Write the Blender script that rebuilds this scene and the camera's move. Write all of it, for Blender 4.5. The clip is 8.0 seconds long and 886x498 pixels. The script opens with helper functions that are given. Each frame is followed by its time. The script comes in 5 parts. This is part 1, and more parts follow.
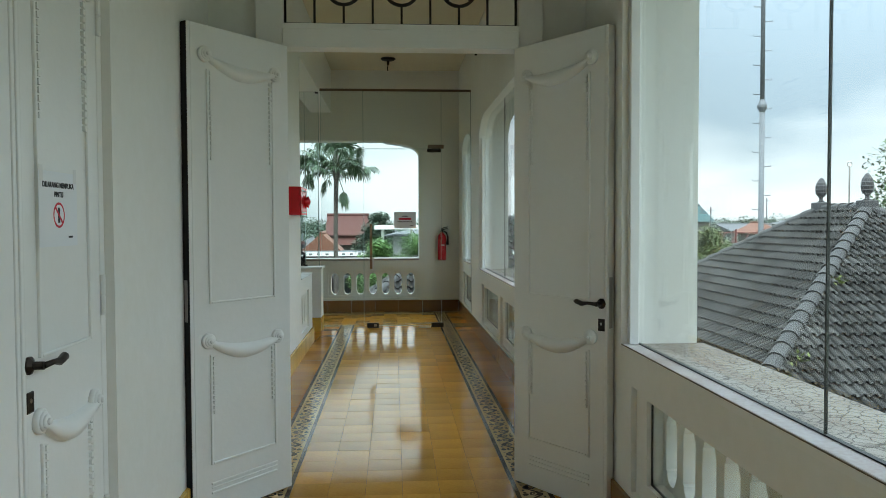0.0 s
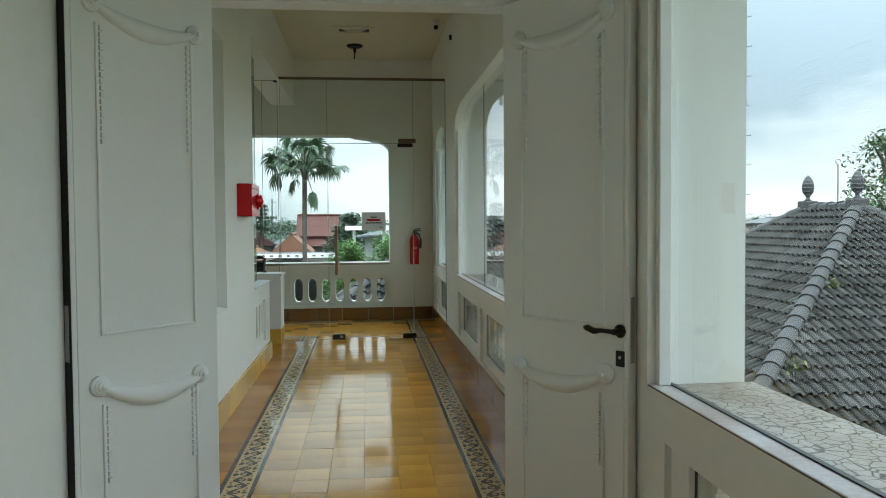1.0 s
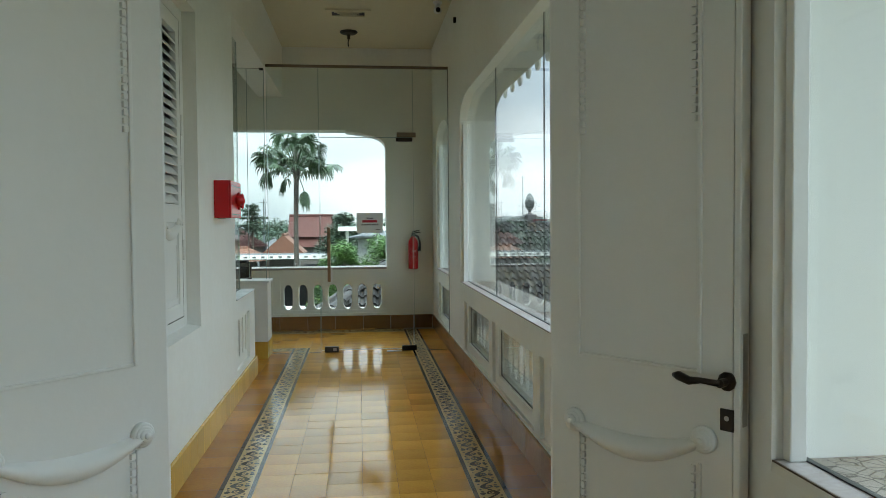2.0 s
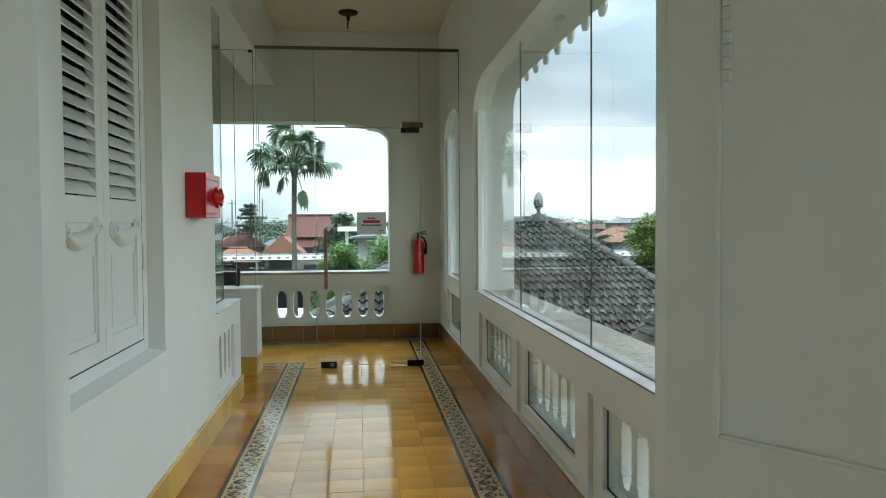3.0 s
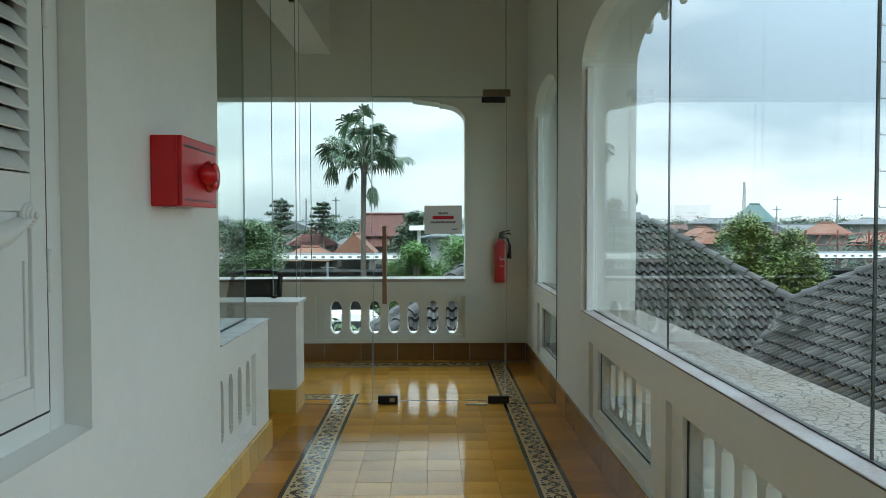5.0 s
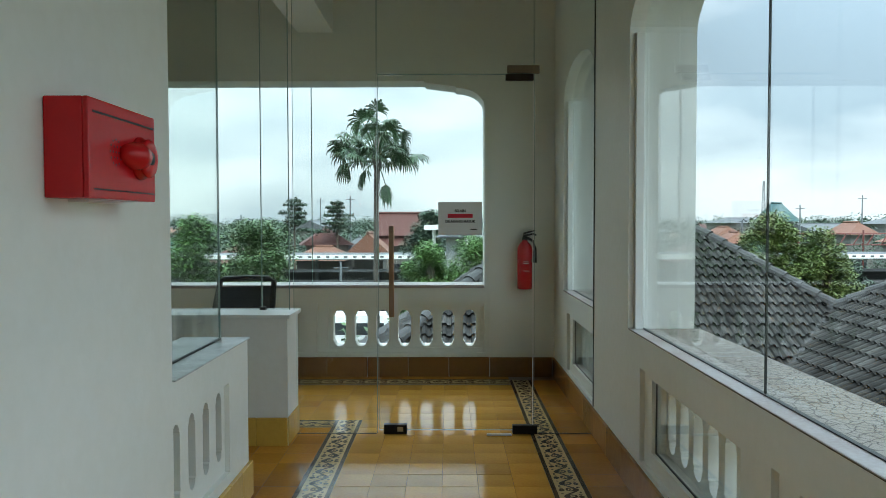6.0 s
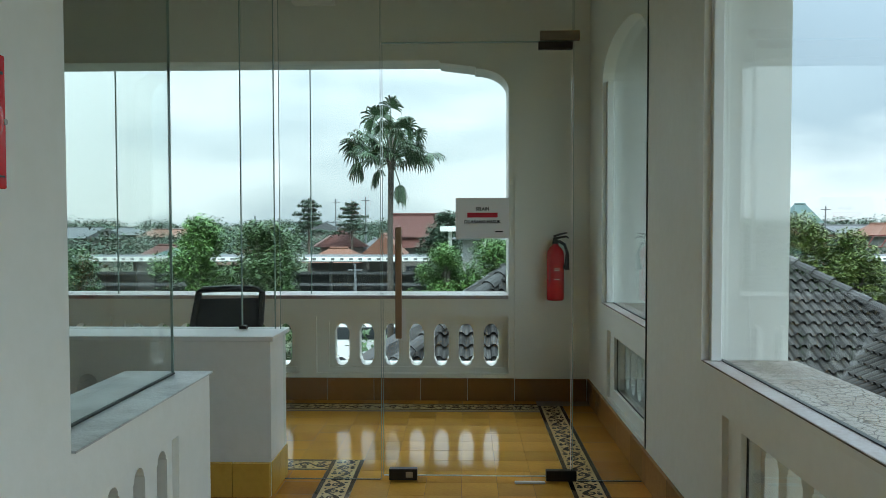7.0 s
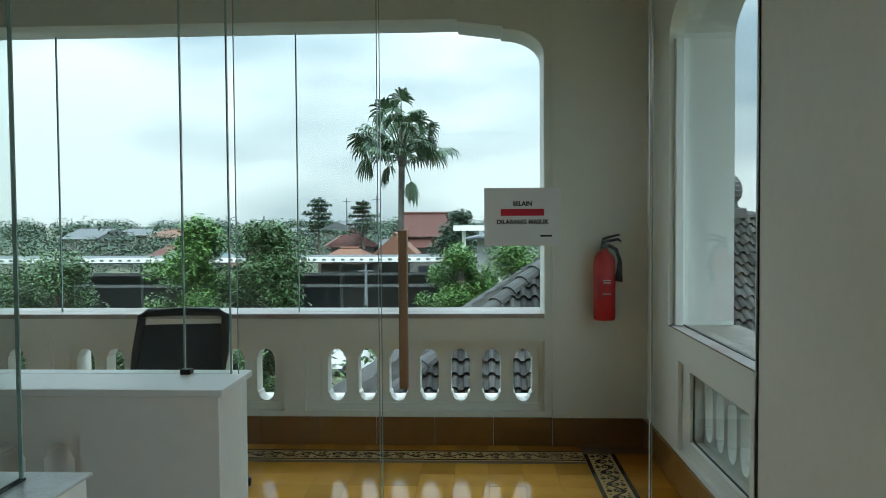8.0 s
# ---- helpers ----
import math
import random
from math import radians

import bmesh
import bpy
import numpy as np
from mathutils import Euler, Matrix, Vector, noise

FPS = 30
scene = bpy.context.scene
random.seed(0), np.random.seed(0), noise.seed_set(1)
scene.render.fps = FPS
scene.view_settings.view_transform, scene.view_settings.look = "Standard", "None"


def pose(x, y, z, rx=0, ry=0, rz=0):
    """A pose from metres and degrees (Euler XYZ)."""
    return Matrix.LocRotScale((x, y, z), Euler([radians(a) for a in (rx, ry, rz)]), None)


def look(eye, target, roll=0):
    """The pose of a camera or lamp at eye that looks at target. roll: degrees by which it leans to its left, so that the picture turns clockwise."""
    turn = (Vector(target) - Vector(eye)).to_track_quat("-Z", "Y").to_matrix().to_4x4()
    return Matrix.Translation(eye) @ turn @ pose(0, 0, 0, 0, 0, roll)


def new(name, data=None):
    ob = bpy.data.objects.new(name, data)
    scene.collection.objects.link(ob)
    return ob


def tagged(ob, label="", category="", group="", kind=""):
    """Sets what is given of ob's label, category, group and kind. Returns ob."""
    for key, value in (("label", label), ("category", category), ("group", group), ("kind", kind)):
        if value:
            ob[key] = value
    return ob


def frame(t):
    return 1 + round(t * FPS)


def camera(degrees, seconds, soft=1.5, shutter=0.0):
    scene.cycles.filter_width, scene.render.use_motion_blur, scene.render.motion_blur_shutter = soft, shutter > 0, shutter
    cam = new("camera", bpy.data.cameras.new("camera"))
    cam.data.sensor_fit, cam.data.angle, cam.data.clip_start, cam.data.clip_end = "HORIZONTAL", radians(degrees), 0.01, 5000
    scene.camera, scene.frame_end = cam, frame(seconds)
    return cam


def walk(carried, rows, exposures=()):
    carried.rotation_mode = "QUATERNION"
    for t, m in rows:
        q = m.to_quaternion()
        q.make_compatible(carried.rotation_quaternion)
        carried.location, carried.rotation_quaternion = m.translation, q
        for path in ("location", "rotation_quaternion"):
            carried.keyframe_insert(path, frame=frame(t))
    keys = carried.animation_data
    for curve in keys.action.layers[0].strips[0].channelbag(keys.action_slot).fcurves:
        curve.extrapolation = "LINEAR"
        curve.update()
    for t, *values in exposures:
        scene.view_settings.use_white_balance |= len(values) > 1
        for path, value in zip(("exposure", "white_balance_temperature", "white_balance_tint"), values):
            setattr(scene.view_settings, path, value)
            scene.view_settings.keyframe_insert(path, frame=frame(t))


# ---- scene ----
cam = camera(61.0, 8.0, soft=0.7)
PATH = [
    (0, (0.021, 0.546, 1.447), (0.152, 2.54, 1.378), -0.2),
    (0.5, (0.048, 0.959, 1.454), (0.221, 2.95, 1.384), -0.2),
    (1, (0.089, 1.421, 1.461), (0.291, 3.41, 1.392), -0.4),
    (1.5, (0.063, 1.823, 1.472), (0.282, 3.809, 1.403), -0.5),
    (3, (0.053, 3.166, 1.487), (0.274, 5.152, 1.418), -0.4),
    (3.5, (0.029, 3.606, 1.471), (0.212, 5.596, 1.401), -0.2),
    (4, (0.067, 4.034, 1.472), (0.197, 6.029, 1.404), -0.2),
    (4.5, (0.097, 4.482, 1.463), (0.164, 6.48, 1.395), -0.2),
    (6, (0.098, 5.804, 1.463), (0.084, 7.803, 1.392), -0.1),
    (6.5, (0.126, 6.278, 1.47), (0.086, 8.276, 1.401), -0.2),
    (7, (0.079, 6.732, 1.458), (0.022, 8.73, 1.391), -0.1),
    (7.5, (0.083, 7.198, 1.466), (0.008, 9.195, 1.398), -0.3),
    (7.7, (0.083, 7.42, 1.467), (0.008, 9.417, 1.399), -0.3),
    (8, (0.0, 7.98, 1.468), (-0.09, 9.976, 1.398), -0.4),
]
walk(cam, [(t, look(eye, target, roll)) for t, eye, target, roll in PATH], [(0.0, 1.23, 6600, 9), (1.5, 1.22, 6650, 9), (2.3, 1.32, 6650, 10), (3.0, 1.38, 6650, 10), (3.5, 1.20, 6500, 9), (4.0, 1.10, 6400, 8), (4.5, 1.09, 6400, 8), (6.5, 1.06, 6400, 9), (7.5, 0.98, 6350, 7), (8.0, 0.98, 6350, 7)])

# ---- world and light ----
world = bpy.data.worlds.new("overcast_sky")
scene.world = world
world.use_nodes = True
wn, wl = world.node_tree.nodes, world.node_tree.links
bg = wn["Background"]
SUN_UP, SUN_TURN = 50.0, 172.0
sky = wn.new("ShaderNodeTexSky")
sky.sky_type, sky.sun_disc = "NISHITA", False
sky.sun_elevation, sky.sun_rotation = radians(SUN_UP), radians(SUN_TURN)
geo = wn.new("ShaderNodeTexCoord")
flat = wn.new("ShaderNodeMapping")
flat.inputs["Scale"].default_value = (1.1, 1.1, 3.6)
flat.inputs["Location"].default_value = (0.35, 0.1, 0.2)
wl.new(geo.outputs["Generated"], flat.inputs["Vector"])
puff = wn.new("ShaderNodeTexNoise")
puff.inputs["Scale"].default_value, puff.inputs["Detail"].default_value, puff.inputs["Roughness"].default_value = 1.7, 6.0, 0.5
wl.new(flat.outputs[0], puff.inputs["Vector"])
tone = wn.new("ShaderNodeValToRGB")
tone.color_ramp.elements[0].position, tone.color_ramp.elements[0].color = 0.40, (0.225, 0.30, 0.36, 1)
tone.color_ramp.elements[1].position, tone.color_ramp.elements[1].color = 0.60, (0.53, 0.60, 0.645, 1)
# clouds thin out to a white haze low down
rise, haze = wn.new("ShaderNodeSeparateXYZ"), wn.new("ShaderNodeMapRange")
haze.inputs["From Min"].default_value, haze.inputs["From Max"].default_value = 0.0, 0.30
haze.inputs["To Min"].default_value, haze.inputs["To Max"].default_value = 0.10, -0.05
wl.new(geo.outputs["Generated"], rise.inputs[0]), wl.new(rise.outputs["Z"], haze.inputs["Value"])
thick = wn.new("ShaderNodeMath")
wl.new(puff.outputs[0], thick.inputs[0]), wl.new(haze.outputs[0], thick.inputs[1])
wl.new(thick.outputs[0], tone.inputs[0])
dim = wn.new("ShaderNodeMix")
dim.data_type, dim.blend_type = "RGBA", "MULTIPLY"
dim.inputs[0].default_value = 1.0
dim.inputs[7].default_value = (0.10, 0.10, 0.10, 1)
wl.new(sky.outputs[0], dim.inputs[6])
cover = wn.new("ShaderNodeMix")
cover.data_type = "RGBA"
cover.inputs[0].default_value = 0.93
wl.new(dim.outputs[2], cover.inputs[6])
wl.new(tone.outputs[0], cover.inputs[7])
wl.new(cover.outputs[2], bg.inputs[0])
# an overcast sky is brightest overhead
axis = wn.new("ShaderNodeSeparateXYZ")
wl.new(geo.outputs["Generated"], axis.inputs[0])
high, lift = wn.new("ShaderNodeMath"), wn.new("ShaderNodeMath")
high.operation, lift.operation = "POWER", "MULTIPLY_ADD"
high.inputs[1].default_value = 2.2
lift.inputs[1].default_value, lift.inputs[2].default_value = 9.0, 1.0
wl.new(axis.outputs["Z"], high.inputs[0]), wl.new(high.outputs[0], lift.inputs[0]), wl.new(lift.outputs[0], bg.inputs[1])
sun = new("sun", bpy.data.lights.new("sun", "SUN"))
sun.data.energy, sun.data.angle, sun.data.color = 1.0, radians(14), (1.0, 0.97, 0.92)
sun.matrix_world = look((0, 0, 0), (-math.cos(radians(SUN_UP)) * math.sin(radians(SUN_TURN)), -math.cos(radians(SUN_UP)) * math.cos(radians(SUN_TURN)), -math.sin(radians(SUN_UP))))


# ---- materials ----
def material(name, colour, rough=0.6, other=None, scale=6.0, amount=0.35, bump=0.0, bump_scale=60.0, metal=0.0, spec=0.5, pieces=0.0, islands=0.0, coat=0.0):
    """A surface with two scales of variation: broad stains towards `other` and fine grain, with a fine relief."""
    m = bpy.data.materials.new(name)
    m.use_nodes = True
    n, l = m.node_tree.nodes, m.node_tree.links
    p = n["Principled BSDF"]
    p.inputs["Roughness"].default_value, p.inputs["Metallic"].default_value = rough, metal
    p.inputs["Specular IOR Level"].default_value = spec
    p.inputs["Coat Weight"].default_value = coat
    other = other or tuple(c * 0.75 for c in colour)
    co = n.new("ShaderNodeTexCoord")
    big, fine = n.new("ShaderNodeTexNoise"), n.new("ShaderNodeTexNoise")
    big.inputs["Scale"].default_value, big.inputs["Detail"].default_value = scale * 0.25, 4.0
    fine.inputs["Scale"].default_value, fine.inputs["Detail"].default_value = scale * 6, 3.0
    l.new(co.outputs["Object"], big.inputs["Vector"]), l.new(co.outputs["Object"], fine.inputs["Vector"])
    add = n.new("ShaderNodeMath")
    add.operation = "MULTIPLY_ADD"
    add.inputs[1].default_value = 0.35
    l.new(fine.outputs[0], add.inputs[0]), l.new(big.outputs[0], add.inputs[2])
    fit_ = n.new("ShaderNodeMapRange")
    fit_.inputs["From Min"].default_value, fit_.inputs["From Max"].default_value = 0.5, 0.95
    fit_.inputs["To Max"].default_value = amount
    l.new(add.outputs[0], fit_.inputs["Value"])
    mix = n.new("ShaderNodeMix")
    mix.data_type = "RGBA"
    mix.inputs[6].default_value, mix.inputs[7].default_value = (*colour, 1), (*other, 1)
    l.new(fit_.outputs[0], mix.inputs[0])
    out = mix.outputs[2]
    if pieces or islands:
        hsv = n.new("ShaderNodeHueSaturation")
        src = n.new("ShaderNodeObjectInfo").outputs["Random"] if pieces else n.new("ShaderNodeNewGeometry").outputs["Random Per Island"]
        vary = n.new("ShaderNodeMapRange")
        vary.inputs["To Min"].default_value, vary.inputs["To Max"].default_value = 1 - max(pieces, islands), 1 + max(pieces, islands)
        l.new(src, vary.inputs["Value"]), l.new(vary.outputs[0], hsv.inputs["Value"]), l.new(out, hsv.inputs["Color"])
        out = hsv.outputs[0]
    l.new(out, p.inputs["Base Color"])
    if bump:
        relief = n.new("ShaderNodeTexNoise")
        relief.inputs["Scale"].default_value, relief.inputs["Detail"].default_value = bump_scale, 4.0
        l.new(co.outputs["Object"], relief.inputs["Vector"])
        b = n.new("ShaderNodeBump")
        b.inputs["Strength"].default_value, b.inputs["Distance"].default_value = bump, 0.01
        l.new(relief.outputs[0], b.inputs["Height"]), l.new(b.outputs[0], p.inputs["Normal"])
    return m


def glass_material(name, tint, shine=0.035):
    m = bpy.data.materials.new(name)
    m.use_nodes = True
    n, l = m.node_tree.nodes, m.node_tree.links
    n.remove(n["Principled BSDF"])
    see, gloss, mix, fr = n.new("ShaderNodeBsdfTransparent"), n.new("ShaderNodeBsdfGlossy"), n.new("ShaderNodeMixShader"), n.new("ShaderNodeLayerWeight")
    see.inputs[0].default_value = (*tint, 1)
    gloss.inputs["Roughness"].default_value = 0.01
    fr.inputs[0].default_value = 0.5
    power, curve = n.new("ShaderNodeMath"), n.new("ShaderNodeMath")
    power.operation, curve.operation = "POWER", "MULTIPLY_ADD"
    power.inputs[1].default_value = 4.5
    curve.inputs[1].default_value, curve.inputs[2].default_value = 0.75, shine
    l.new(fr.outputs["Facing"], power.inputs[0]), l.new(power.outputs[0], curve.inputs[0])
    l.new(curve.outputs[0], mix.inputs[0]), l.new(see.outputs[0], mix.inputs[1]), l.new(gloss.outputs[0], mix.inputs[2])
    l.new(mix.outputs[0], n["Material Output"].inputs[0])
    return m


def border_material():
    """Printed vine scrolls in dark brown on cream, between dark lines, on a glazed tile 0.2 m wide."""
    m = material("border_tile_glaze", (0.62, 0.46, 0.24), 0.12, (0.48, 0.32, 0.14), 8, 0.5)
    n, l = m.node_tree.nodes, m.node_tree.links
    p = n["Principled BSDF"]
    p.inputs["Specular IOR Level"].default_value = 0.25
    base = p.inputs["Base Color"].links[0].from_socket
    co, sep = n.new("ShaderNodeTexCoord"), n.new("ShaderNodeSeparateXYZ")
    l.new(co.outputs["Object"], sep.inputs[0])

    def math_node(op, a, b=None, c=None):
        k = n.new("ShaderNodeMath")
        k.operation = op
        for i, v in enumerate((a, b, c)):
            if v is not None:
                if isinstance(v, (int, float)):
                    k.inputs[i].default_value = v
                else:
                    l.new(v, k.inputs[i])
        return k.outputs[0]
    u, v = sep.outputs["X"], sep.outputs["Y"]
    wob = n.new("ShaderNodeTexNoise")
    wob.inputs["Scale"].default_value = 28.0
    l.new(co.outputs["Object"], wob.inputs["Vector"])
    shake = math_node("MULTIPLY", math_node("SUBTRACT", wob.outputs[0], 0.5), 0.022)
    u2, v2 = math_node("ADD", u, shake), math_node("ADD", v, shake)
    stem = math_node("MULTIPLY", math_node("SINE", math_node("MULTIPLY", v2, 2 * math.pi / 0.2)), 0.036)
    vine = math_node("LESS_THAN", math_node("ABSOLUTE", math_node("SUBTRACT", u2, stem)), 0.0105)
    leafy = None
    for cu_, cv_, ring_r, ring_w, dot in ((0.002, 0.055, 0.021, 0.0065, 0.007), (-0.002, -0.045, 0.021, 0.0065, 0.007), (-0.047, 0.045, 0.0, 0.0, 0.016), (0.047, -0.055, 0.0, 0.0, 0.016),
                                          (-0.046, 0.075, 0.0, 0.0, 0.010), (0.046, -0.025, 0.0, 0.0, 0.010), (0.050, 0.090, 0.0, 0.0, 0.009), (-0.050, -0.090, 0.0, 0.0, 0.009), (0.052, 0.012, 0.0, 0.0, 0.008), (-0.052, -0.012, 0.0, 0.0, 0.008)):
        dv, du = math_node("SUBTRACT", v2, cv_), math_node("SUBTRACT", u2, cu_)
        dist = math_node("SQRT", math_node("ADD", math_node("MULTIPLY", du, du), math_node("MULTIPLY", dv, dv)))
        blob = math_node("LESS_THAN", dist, dot)
        if ring_r:
            blob = math_node("MAXIMUM", blob, math_node("LESS_THAN", math_node("ABSOLUTE", math_node("SUBTRACT", dist, ring_r)), ring_w))
        leafy = blob if leafy is None else math_node("MAXIMUM", leafy, blob)
    edge = math_node("ABSOLUTE", u)
    inside = math_node("LESS_THAN", edge, 0.068)
    pattern = math_node("MULTIPLY", math_node("MAXIMUM", leafy, vine), inside)
    line1 = math_node("MULTIPLY", math_node("GREATER_THAN", edge, 0.074), math_node("LESS_THAN", edge, 0.0985))
    dark = math_node("MAXIMUM", pattern, line1)
    mix = n.new("ShaderNodeMix")
    mix.data_type = "RGBA"
    mix.inputs[7].default_value = (0.035, 0.018, 0.010, 1)
    l.new(math_node("MULTIPLY", dark, 0.92), mix.inputs[0]), l.new(base, mix.inputs[6]), l.new(mix.outputs[2], p.inputs["Base Color"])
    return m


def stone_sill_material():
    """Broken pieces of pale stone set in grey mortar."""
    m = material("broken_stone", (0.38, 0.34, 0.29), 0.50, (0.22, 0.17, 0.13), 10, 0.95, 0.15, 90, spec=0.2)
    n, l = m.node_tree.nodes, m.node_tree.links
    p = n["Principled BSDF"]
    base = p.inputs["Base Color"].links[0].from_socket
    co, vor, ramp, mix = n.new("ShaderNodeTexCoord"), n.new("ShaderNodeTexVoronoi"), n.new("ShaderNodeValToRGB"), n.new("ShaderNodeMix")
    vor.feature = "DISTANCE_TO_EDGE"
    vor.inputs["Scale"].default_value = 24.0
    l.new(co.outputs["Object"], vor.inputs["Vector"])
    ramp.color_ramp.elements[0].position, ramp.color_ramp.elements[1].position = 0.005, 0.07
    l.new(vor.outputs["Distance"], ramp.inputs[0])
    mix.data_type = "RGBA"
    mix.inputs[6].default_value = (0.07, 0.052, 0.038, 1)
    l.new(ramp.outputs[0], mix.inputs[0]), l.new(base, mix.inputs[7]), l.new(mix.outputs[2], p.inputs["Base Color"])
    return m


WALL = material("wall_paint", (0.84, 0.835, 0.79), 0.55, (0.68, 0.655, 0.56), 3.0, 0.45, 0.10, 25)
CEIL = material("ceiling_paint", (0.72, 0.67, 0.50), 0.7, (0.60, 0.54, 0.36), 2.0, 0.45, 0.08, 20)
GLOSS = material("gloss_wood_paint", (0.82, 0.82, 0.79), 0.32, (0.71, 0.70, 0.64), 4.0, 0.30, 0.06, 40)
TILE = material("ochre_floor_glaze", (0.66, 0.335, 0.055), 0.07, (0.43, 0.175, 0.026), 9.0, 0.8, 0.07, 22, spec=0.27, pieces=0.18)
TILES = material("ochre_floor_glaze_rest", (0.66, 0.335, 0.055), 0.07, (0.43, 0.175, 0.026), 9.0, 0.8, 0.07, 22, spec=0.27, islands=0.18)
EDGE = material("amber_floor_glaze", (0.56, 0.245, 0.035), 0.08, (0.33, 0.125, 0.018), 7.0, 0.75, 0.05, 30, spec=0.14, islands=0.22)
GROUT = material("dark_grout", (0.17, 0.10, 0.05), 0.7)
BORDER = border_material()
SKIRT = material("yellow_skirting_glaze", (0.66, 0.41, 0.08), 0.2, (0.45, 0.24, 0.04), 6, 0.6, pieces=0.12)
SKIRT2 = material("brown_skirting_glaze", (0.27, 0.115, 0.03), 0.18, (0.09, 0.036, 0.012), 6, 0.7, pieces=0.2)
# Yellow skirting darkened to tan: backlit shade under the windows put into colour.
SKIRT_BACKLIT = material("backlit_skirting_glaze", (0.40, 0.20, 0.06), 0.2, (0.20, 0.085, 0.025), 6, 0.7, pieces=0.15)
SLAB = material("pale_stone_slab", (0.62, 0.63, 0.61), 0.30, (0.25, 0.24, 0.22), 22, 0.95, 0.25, 45)
STONE = stone_sill_material()
MARBLE = material("pale_marble", (0.50, 0.47, 0.46), 0.30, (0.24, 0.14, 0.10), 9, 0.9, spec=0.3)
IRON = material("dark_iron", (0.03, 0.028, 0.025), 0.5, None, 20, 0.4, metal=0.6)
BRONZE = material("aged_bronze", (0.045, 0.034, 0.027), 0.35, (0.02, 0.016, 0.013), 30, 0.6, metal=0.8)
STEEL = material("satin_steel", (0.45, 0.43, 0.40), 0.3, None, 20, 0.3, metal=0.9)
COPPER = material("brushed_bronze_tube", (0.34, 0.22, 0.14), 0.35, (0.2, 0.12, 0.08), 20, 0.5, metal=0.8)
RED = material("red_enamel", (0.62, 0.010, 0.016), 0.25, (0.45, 0.006, 0.010), 8, 0.4, spec=0.35)
# Black parts; also shade put behind the louvres and under the shutters.
BLACK = material("black_plastic_and_shade", (0.018, 0.019, 0.022), 0.5, None, 20, 0.3)
MESH = material("black_mesh_cloth", (0.022, 0.024, 0.03), 0.85, (0.04, 0.042, 0.05), 40, 0.5, 0.3, 300)
RAILM = material("dull_brown_rail", (0.17, 0.13, 0.085), 0.45, (0.10, 0.08, 0.05), 20, 0.5, metal=0.5)
PAPER = material("white_paper", (0.82, 0.84, 0.86), 0.7, (0.72, 0.74, 0.76), 5, 0.3)
INK = material("black_ink", (0.03, 0.03, 0.035), 0.7)
REDINK = material("red_ink", (0.62, 0.02, 0.05), 0.6)
WHITEP = material("white_plastic", (0.75, 0.75, 0.73), 0.4)
SEAL = material("dark_sealant", (0.05, 0.055, 0.05), 0.6)
PANE = glass_material("window_glass", (0.965, 0.985, 0.975), 0.022)
PANE2 = glass_material("green_partition_glass", (0.945, 0.97, 0.955), 0.018)
GEDGE = material("green_glass_edge", (0.30, 0.42, 0.38), 0.2)
ROOFT = material("weathered_grey_roof_tile", (0.044, 0.0435, 0.041), 0.9, (0.007, 0.0068, 0.006), 7, 0.95, 0.3, 60, spec=0.15, pieces=0.35)
ROOFS = material("weathered_grey_roof_tile_rest", (0.044, 0.0435, 0.041), 0.9, (0.007, 0.0068, 0.006), 7, 0.95, 0.3, 60, spec=0.15, islands=0.35)
CAPM = material("grey_ridge_tile", (0.034, 0.034, 0.033), 0.85, (0.013, 0.013, 0.012), 6, 0.7, 0.3, 50, pieces=0.2)
MOSS = material("pale_moss", (0.16, 0.20, 0.05), 0.9)
# Grime in the window joints; also shade put into door and shutter gaps.
DIRT_SHADE = material("brown_grime_and_shade", (0.10, 0.068, 0.042), 0.8, (0.20, 0.15, 0.10), 14, 0.8)
FINIAL = material("dark_cast_finial", (0.04, 0.04, 0.042), 0.7, None, 12, 0.5, 0.3, 40)


# ---- building helpers ----
def link(name, bm, mat, smooth=False):
    bmesh.ops.recalc_face_normals(bm, faces=bm.faces[:])
    me = bpy.data.meshes.new(name)
    bm.to_mesh(me)
    bm.free()
    for mm in (mat if isinstance(mat, (list, tuple)) else [mat]):
        me.materials.append(mm)
    if smooth:
        for f in me.polygons:
            f.use_smooth = True
    return new(name, me)


def part(name, bm, mat, parent, label="", smooth=False):
    ob = link(name, bm, mat, smooth)
    ob.parent = parent
    return tagged(ob, label) if label else ob


def thing(name, label, category, at=(0, 0, 0), rz=0.0, group="", kind=""):
    e = new(name)
    e.empty_display_size = 0.1
    e.matrix_basis = pose(*at, 0, 0, rz)
    return tagged(e, label, category, group, kind)


def block(bm, x0, x1, y0, y1, z0, z1, bevel=0.0):
    r = bmesh.ops.create_cube(bm, size=1)
    for v in r["verts"]:
        v.co = ((x0 + x1) / 2 + v.co.x * (x1 - x0), (y0 + y1) / 2 + v.co.y * (y1 - y0), (z0 + z1) / 2 + v.co.z * (z1 - z0))
    if bevel:
        ed = {e for v in r["verts"] for e in v.link_edges}
        bmesh.ops.bevel(bm, geom=list(ed), offset=bevel, segments=2, affect="EDGES", profile=0.5)
    return bm


def blocks(*rows, bevel=0.0):
    bm = bmesh.new()
    for r in rows:
        block(bm, *r, bevel=bevel)
    return bm


